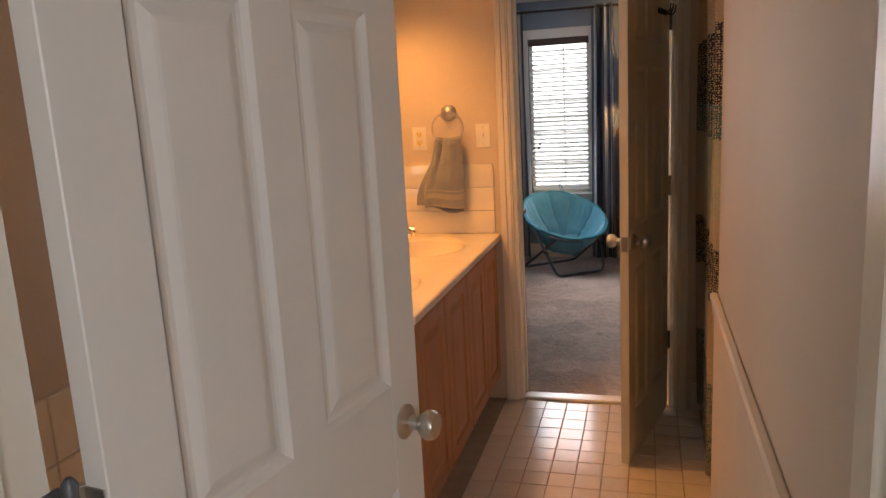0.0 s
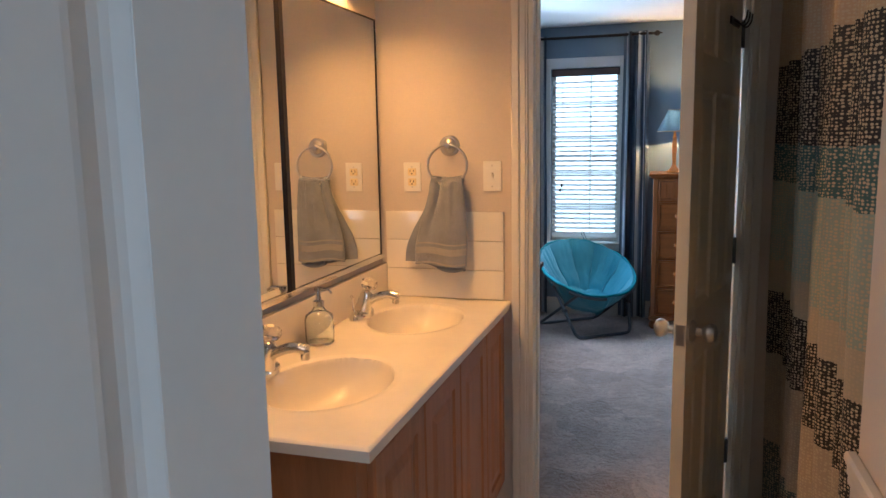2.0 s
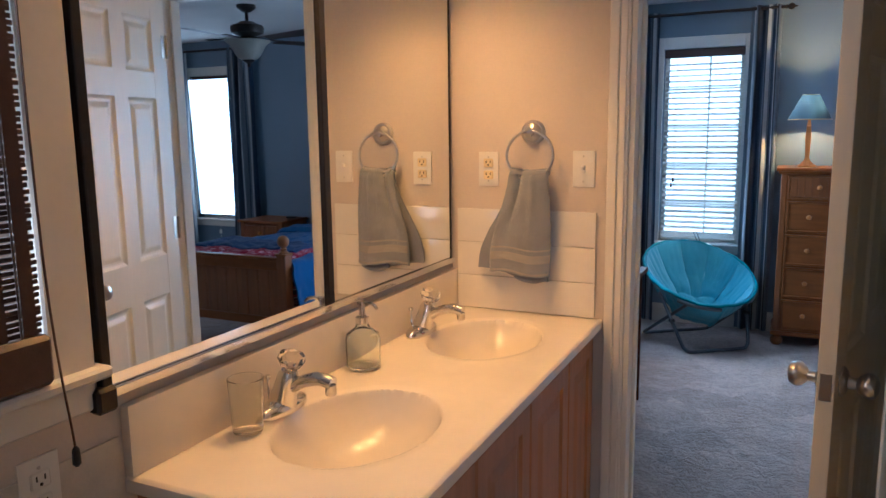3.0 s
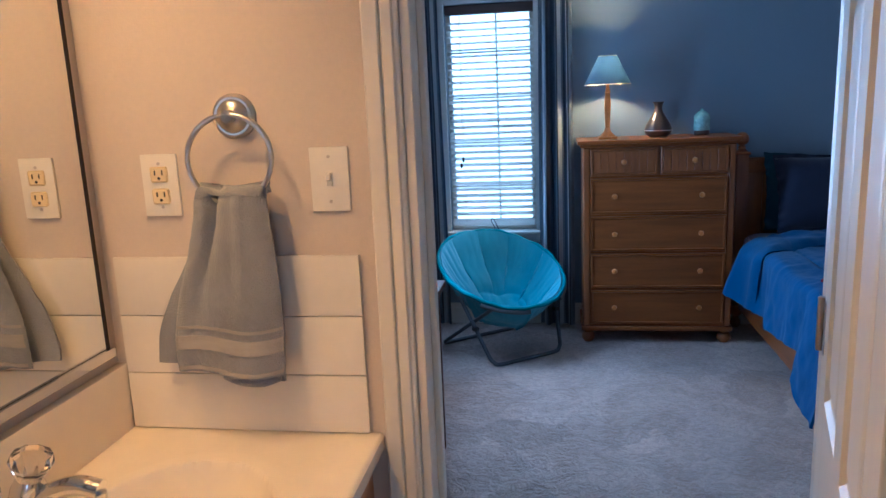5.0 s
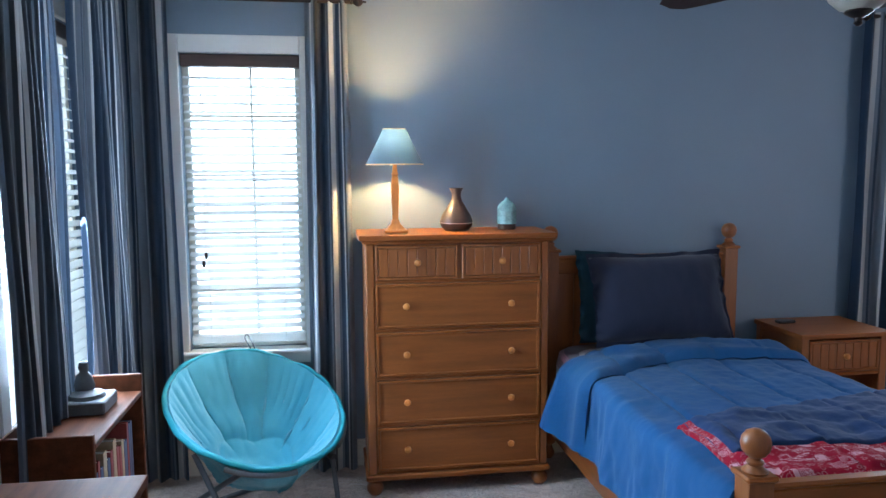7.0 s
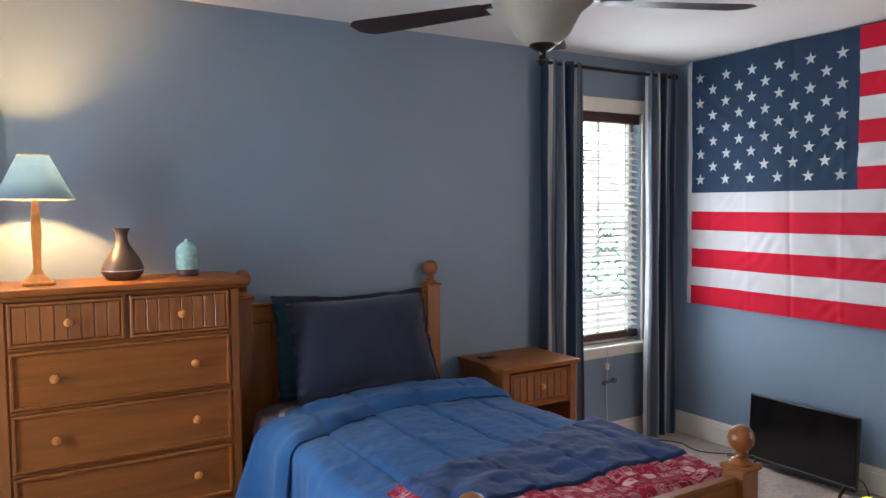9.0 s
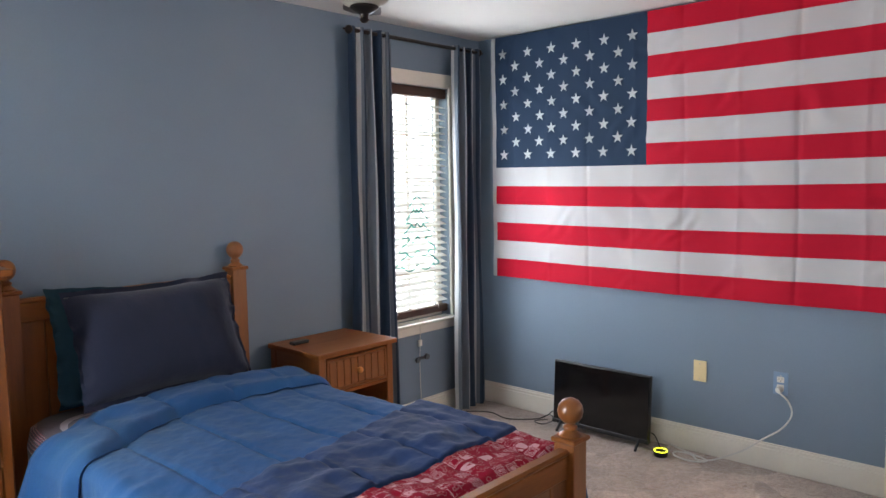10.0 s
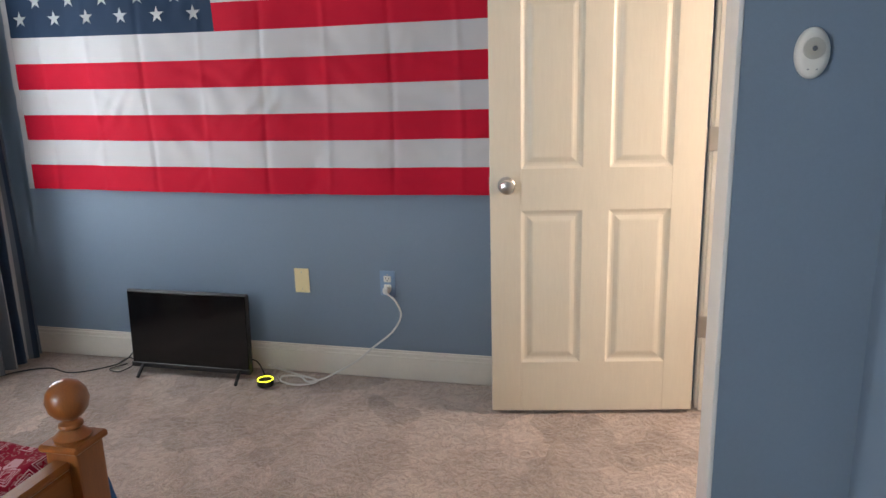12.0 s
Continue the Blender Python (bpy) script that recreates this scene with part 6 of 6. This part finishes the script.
for z in (0.0785, 0.3985):
    y = e0 + 0.03
    while y < e1 - 0.07:
        w, h = rng.uniform(0.018, 0.038), rng.uniform(0.18, 0.25)
        bk = thing("book", pose(-0.97, y + w / 2, z), "upright cloth-bound book on the low bookcase", "book", "books in the bookcase")
        cover = rng.choice((book_red, book_blue, book_tan))
        bm = box(-1.08, -0.915, y + 0.001, y + 0.0035, z, z + h)
        box(-1.08, -0.915, y + w - 0.0035, y + w - 0.001, z, z + h, 0, bm)
        box(-0.917, -0.913, y + 0.001, y + w - 0.001, z, z + h, 0.001, bm)
        part("cover", bm, cover, bk)
        part("pages", box(-1.075, -0.918, y + 0.0036, y + w - 0.0036, z + 0.003, z + h - 0.004), white_plastic, bk, "cream page block")
        y += w + 0.002
fo = thing("tabletop_fountain", pose(-1.01, 5.745, 0.726), "small grey slate tabletop fountain with a figure", "fountain")
part("tray", box(-1.085, -0.935, 5.67, 5.82, 0.726, 0.770, 0.005), slate, fo)
part("pebbles", lathe([(0.06, 0.0), (0.055, 0.012), (0.03, 0.02), (0, 0.022)], pose(-1.01, 5.745, 0.770), 14), slate, fo, "", True)
part("figure", lathe([(0.030, 0.018), (0.034, 0.035), (0.026, 0.065), (0.014, 0.08), (0.018, 0.095), (0.014, 0.112), (0, 0.118)], pose(-1.02, 5.76, 0.770), 12, squash=(1, 0.7)), slate, fo, "", True)


# ---- flag ----
def flag():
    y_hoist, y_fly, z0, z1, x = 6.728, 4.315, 0.868, 2.392, XE - 0.012
    fl = thing("flag", pose(x, 5.53, z0), "large red, white and blue nylon flag with stars, creased", "flag")
    w, h = y_hoist - y_fly, z1 - z0
    creases = [0.055, 0.165, 0.28, 0.40, 0.52, 0.64, 0.76, 0.88]

    def wave(u, v):
        """How far the cloth stands off the wall at u along and v up."""
        d = 0.007 * noise.noise((u * 6, v * 3, 1.0)) + 0.006 * noise.noise((u * 22 + v * 9, v * 8, 4.0))
        for k, c in enumerate(creases):
            d += (0.004 if k % 2 else -0.005) * math.exp(-((u - c - 0.003 * math.sin(v * 7 + k)) / 0.0055) ** 2)
        d += 0.009 * math.sin(75 * u + 58 * v + 6 * noise.noise((u * 6, v * 6, 0.0))) * max(0.0, noise.noise((u * 7, v * 5, 8.0)))
        d += 0.007 * math.sin(120 * u - 70 * v + 7 * noise.noise((u * 9, v * 7, 3.0))) * max(0.0, noise.noise((u * 9, v * 6, 15.0)))
        q = (u * 8.2 + 0.05 * math.sin(v * 6)) % 2.0
        d += 0.016 * abs(q - 1.0)
        q = (v * 4.3 + 0.2) % 2.0
        d += 0.006 * abs(q - 1.0)
        return d - 0.005 * math.sin(u * math.pi) * (1 - v)

    def place(u, v):
        sag = -0.012 * math.sin(math.pi * u) * (0.3 + 0.7 * (1 - v))
        return Vector((x - 0.006 - wave(u, v), y_hoist - u * w, z0 + v * h + sag))

    hgt = 1 / 13
    cu = 0.4335
    for k in range(13):
        v1 = 1 - k * hgt
        u0 = cu if k < 7 else 0.0
        part("stripe", sheet(330 if u0 == 0 else 190, 8, lambda u, v: place(u0 + u * (1 - u0), v1 - hgt + v * hgt), 0.0008), flag_white if k % 2 else flag_red, fl, "white stripe" if k % 2 else "red stripe", True)
    part("canton", sheet(140, 64, lambda u, v: place(u * cu, 1 - 7 * hgt + v * 7 * hgt), 0.0008), flag_blue, fl, "navy canton", True)
    bm = bmesh.new()
    tips = [bm.verts.new((0, (1 if k % 2 == 0 else 0.40) * 0.036 * math.sin(math.pi * k / 5), (1 if k % 2 == 0 else 0.40) * 0.036 * math.cos(math.pi * k / 5))) for k in range(10)]
    bm.faces.new(tips)
    bmesh.ops.solidify(bm, geom=bm.faces[:], thickness=0.0012)
    star = mesh_of("star", bm, star_white)
    for r in range(9):
        n = 6 if r % 2 == 0 else 5
        for k in range(n):
            u = cu * (k + 0.36 + (0.5 if n == 5 else 0)) / 5.87
            v = 1 - 7 * hgt * (0.1375 + 0.0956 * r)
            ob = new("star", star)
            ob.parent = fl
            ob.matrix_basis = Matrix.Translation(place(u, v) + Vector((wave(u, v) - 0.0015 - max(wave(u + du * 0.0065, v + dv * 0.012) for du in (-2, -1, 0, 1, 2) for dv in (-1, 0, 1)), 0, 0)) - Vector((x, 5.53, z0))) @ pose(0, 0, 0, 0, 0, 0)
    part("header", sheet(3, 60, lambda u, v: place(0, v) + Vector((-0.0015, 0.028 - 0.028 * u, 0)), 0.0012), flag_white, fl, "white canvas header", True)
    for v in (0.012, 0.5, 0.988):
        p = place(0, v) + Vector((-0.004, 0.014, 0))
        part("grommet", tube([p + Vector((0, 0.007 * math.cos(a), 0.007 * math.sin(a))) for a in (2 * math.pi * k / 14 for k in range(14))], 0.0022, 6, closed=True), nickel, fl, "metal grommet")


flag()


# ---- television, smart speaker, cords ----
tv = thing("television", pose(3.64, 5.91, 0), "small black flat television standing on the carpet", "television")
lean = Matrix.Translation((3.635, 5.905, 0.03)) @ pose(0, 0, 0, 0, 3, 0)
part("housing", box(0.004, 0.028, -0.315, 0.315, 0.0, 0.378, 0.006, m=lean), black_plastic, tv)
part("rear_cover", box(0.028, 0.055, -0.20, 0.20, 0.02, 0.24, 0.01, m=lean), black_plastic, tv)
part("screen", box(-0.002, 0.0045, -0.306, 0.306, 0.022, 0.370, 0.001, m=lean), screen, tv, "dark glossy screen")
part("bezel_bar", box(-0.004, 0.006, -0.315, 0.315, -0.002, 0.022, 0.002, m=lean), black_plastic, tv)
for y in (5.65, 6.16):
    part("stand_leg", tube([(3.56, y - 0.02, 0.008), (3.645, y, 0.045), (3.72, y + 0.02, 0.008)], 0.008, 8), black_plastic, tv)
sp = thing("smart_speaker", pose(3.60, 5.50, 0), "small black puck speaker with a glowing yellow ring", "speaker")
part("body", lathe([(0.0, 0.001), (0.034, 0.001), (0.037, 0.005), (0.037, 0.026), (0.035, 0.030), (0, 0.030)], pose(3.60, 5.50, 0), 28), black_plastic, sp, "", True)
part("light_ring", tube([(3.60 + 0.034 * math.cos(a), 5.50 + 0.034 * math.sin(a), 0.0305) for a in (2 * math.pi * k / 36 for k in range(36))], 0.0020, 6, closed=True), ring_glow, sp, "glowing yellow ring")
wc = thing("power_cord", pose(3.7, 5.1, 0), "white power cord plugged into the wall outlet", "power cord")
part("plug", lathe([(0.0, 0), (0.017, 0), (0.018, 0.012), (0.012, 0.028), (0, 0.03)], Matrix.Translation((XE - 0.01, 4.957, 0.425)) @ pose(0, 0, 0, 0, -90, 0), 18), white_plastic, wc, "round white plug", True)
part("cord", tube(curve([(XE - 0.035, 4.957, 0.42), (XE - 0.05, 4.905, 0.385), (XE - 0.05, 4.885, 0.32), (XE - 0.05, 4.93, 0.24), (XE - 0.05, 5.02, 0.165), (XE - 0.05, 5.10, 0.095), (XE - 0.06, 5.18, 0.045), (XE - 0.09, 5.26, 0.008), (3.66, 5.32, 0.006), (3.71, 5.38, 0.006), (3.70, 5.46, 0.006), (3.64, 5.44, 0.006), (3.62, 5.34, 0.006), (3.68, 5.28, 0.006), (3.735, 5.42, 0.006), (3.75, 5.56, 0.03)]), 0.0045, 8), cord_white, wc, "", True)
kc = thing("black_cable", pose(3.6, 6.4, 0), "thin black cable lying along the carpet", "cable")
part("cable", tube(curve([(3.67, 6.20, 0.05), (3.72, 6.27, 0.06), (3.73, 6.32, 0.02), (3.66, 6.36, 0.006), (3.55, 6.50, 0.006), (3.58, 6.66, 0.006), (3.48, 6.80, 0.006), (3.30, 6.86, 0.006), (3.0, 6.80, 0.006)]), 0.0035, 6), black_plastic, kc, "", True)
part("cable_loop", tube(curve([(3.70, 6.30, 0.006), (3.62, 6.34, 0.008), (3.60, 6.27, 0.008), (3.68, 6.24, 0.02), (3.72, 6.30, 0.03), (3.66, 6.34, 0.01)]), 0.003, 6), black_plastic, kc, "", True)
part("speaker_lead", tube(curve([(3.63, 5.51, 0.01), (3.67, 5.54, 0.02), (3.69, 5.58, 0.07), (3.68, 5.62, 0.09)]), 0.003, 6), black_plastic, kc, "", True)

# round sensor on the wall end
se = thing("wall_alarm", pose(2.655, 3.54, 1.39), "white oval carbon monoxide alarm on the blue wall", "alarm")
turn = Matrix.Translation((2.655, 3.542, 1.392)) @ pose(0, 0, 0, 0, -90, 0)
part("housing", lathe([(0.0, 0), (0.040, 0), (0.040, 0.012), (0.036, 0.022), (0.026, 0.028), (0, 0.029)], turn @ Matrix.Diagonal((1.42, 0.92, 0.9, 1)), 32), white_plastic, se, "", True)
part("dome", lathe([(0.024, 0.0), (0.023, 0.004), (0.014, 0.007), (0, 0.008)], Matrix.Translation((2.630, 3.542, 1.402)) @ pose(0, 0, 0, 0, -90, 0), 24), frosted, se, "pale grey dome", True)
part("lens", lathe([(0.006, 0.0), (0.005, 0.003), (0, 0.004)], Matrix.Translation((2.6228, 3.542, 1.402)) @ pose(0, 0, 0, 0, -90, 0), 12), steel_tube, se, "dark lens", True)
part("vent", box(2.630, 2.638, 3.530, 3.554, 1.354, 1.363, 0.002), steel_tube, se, "dark vent slot")


# ---- ceiling fan ----
def ceiling_fan():
    x, y = 1.513, 5.455
    fan = thing("ceiling_fan", pose(x, y, 1.97), "dark ceiling fan with brown blades and a frosted bowl light", "ceiling fan")
    part("canopy", lathe([(0.0, TOP), (0.07, TOP), (0.068, TOP - 0.02), (0.03, TOP - 0.05), (0.0, TOP - 0.05)], pose(x, y, 0), 28), bronze, fan, "", True)
    part("downrod", tube([(x, y, TOP - 0.05), (x, y, 2.27)], 0.013, 10), bronze, fan)
    part("motor", lathe([(0.0, 2.285), (0.05, 2.285), (0.075, 2.27), (0.115, 2.255), (0.120, 2.235), (0.115, 2.205), (0.08, 2.19), (0.055, 2.18), (0.05, 2.165), (0, 2.165)], pose(x, y, 0), 36), bronze, fan, "", True)
    bm = bmesh.new()
    prof = [(0.165, 2.150), (0.158, 2.142), (0.128, 2.120), (0.108, 2.085), (0.090, 2.050), (0.060, 2.022), (0.030, 2.012)]
    rings = [[bm.verts.new((x + r * math.cos(a), y + r * math.sin(a), z)) for a in (2 * math.pi * k / 40 for k in range(40))] for r, z in prof]
    for a, b in zip(rings, rings[1:]):
        for k in range(40):
            bm.faces.new((a[k], a[(k + 1) % 40], b[(k + 1) % 40], b[k]))
    bmesh.ops.solidify(bm, geom=bm.faces[:], thickness=0.004)
    part("bowl_shade", bm, frosted, fan, "frosted bell-shaped glass bowl", True)
    part("fitter", lathe([(0.0, 2.17), (0.06, 2.168), (0.058, 2.15), (0.02, 2.14), (0.012, 2.03), (0, 2.03)], pose(x, y, 0), 24), bronze, fan, "", True)
    part("finial", lathe([(0.042, 2.016), (0.044, 2.010), (0.030, 2.000), (0.014, 1.992), (0.011, 1.982), (0.014, 1.976), (0.008, 1.968), (0, 1.966)], pose(x, y, 0), 22), bronze, fan, "", True)
    for k in range(5):
        m = pose(x, y, 2.150, 0, 0, 121 + 72 * k)
        bm = bmesh.new()
        n = 14
        top = []
        for i in range(n + 1):
            t = i / n
            r = 0.20 + 0.53 * t
            w = (0.050 + 0.028 * t) * (1 - max(0, (t - 0.9) / 0.1) ** 2 * 0.55)
            top.append((r, w))
        up = [bm.verts.new((r, w, 0.004 + 0.20 * w * 0.6)) for r, w in top] + [bm.verts.new((r, -w, 0.004 - 0.20 * w * 0.6)) for r, w in reversed(top)]
        bm.faces.new(up)
        bmesh.ops.solidify(bm, geom=bm.faces[:], thickness=0.007)
        bmesh.ops.transform(bm, matrix=m, verts=bm.verts)
        blade = part("blade", bm, fan_brown, fan)
        bm = box(0.10, 0.27, -0.018, 0.018, 0.010, 0.018, 0.003)
        box(0.22, 0.30, -0.038, 0.038, 0.008, 0.013, 0.003, bm)
        bmesh.ops.transform(bm, matrix=m, verts=bm.verts)
        part("blade_iron", bm, bronze, blade)


ceiling_fan()


# ---- tiles ----
tile_mesh = mesh_of("tile", box(-0.0514, 0.0514, -0.0514, 0.0514, -0.012, 0.0, 0.002), floor_tile)
tf = structure("floor_tiles", box(-1.06, 1.25, 0.33, 3.425, -0.02, -0.006), grout, "cream square floor tiles with brown grout", "floor")
for i in range(9):
    for j in range(28):
        ob = new("tile", tile_mesh)
        ob.parent = tf
        ob.matrix_basis = Matrix.Translation((-0.478 + i * 0.1055, 3.37 - j * 0.1055, random.uniform(-0.0015, 0.0))) @ pose(0, 0, 0, 0, 0, random.uniform(-0.25, 0.25))

bs = structure("wall_tiles", box(-1.036, -0.553, BN - 0.004, BN, 0.877, 1.222), pale_grout, "three rows of glossy white backsplash tile", "tile")
for r in range(3):
    z0 = 0.8785 + r * 0.1155
    x = -0.552 + (0.0 if r % 2 == 0 else -0.008)
    edge = -0.552
    while edge > -1.034:
        left = max(-1.036, (x if x < edge - 0.02 else x) - 0.49)
        part("tile", box(left + 0.0008, edge - 0.0008, BN - 0.011, BN - 0.003, z0, z0 + 0.1142, 0.0035, seg=2), wall_tile, bs, "", True)
        edge, x = left, left
bs2 = structure("wall_tiles_low", box(BX, BX + 0.004, 0.46, 1.98, 0.50, 0.955), pale_grout, "white tile wainscot under the bathroom window", "tile")
for r in range(3):
    z0 = 0.502 + r * 0.152
    for k in range(10):
        a = 1.978 - (k + 1) * 0.152
        if not (1.74 < a + 0.13 and a < 1.90 and r == 2):
            part("tile", box(BX + 0.003, BX + 0.011, a + 0.0008, a + 0.1512, z0, z0 + 0.150, 0.003), wall_tile, bs2)
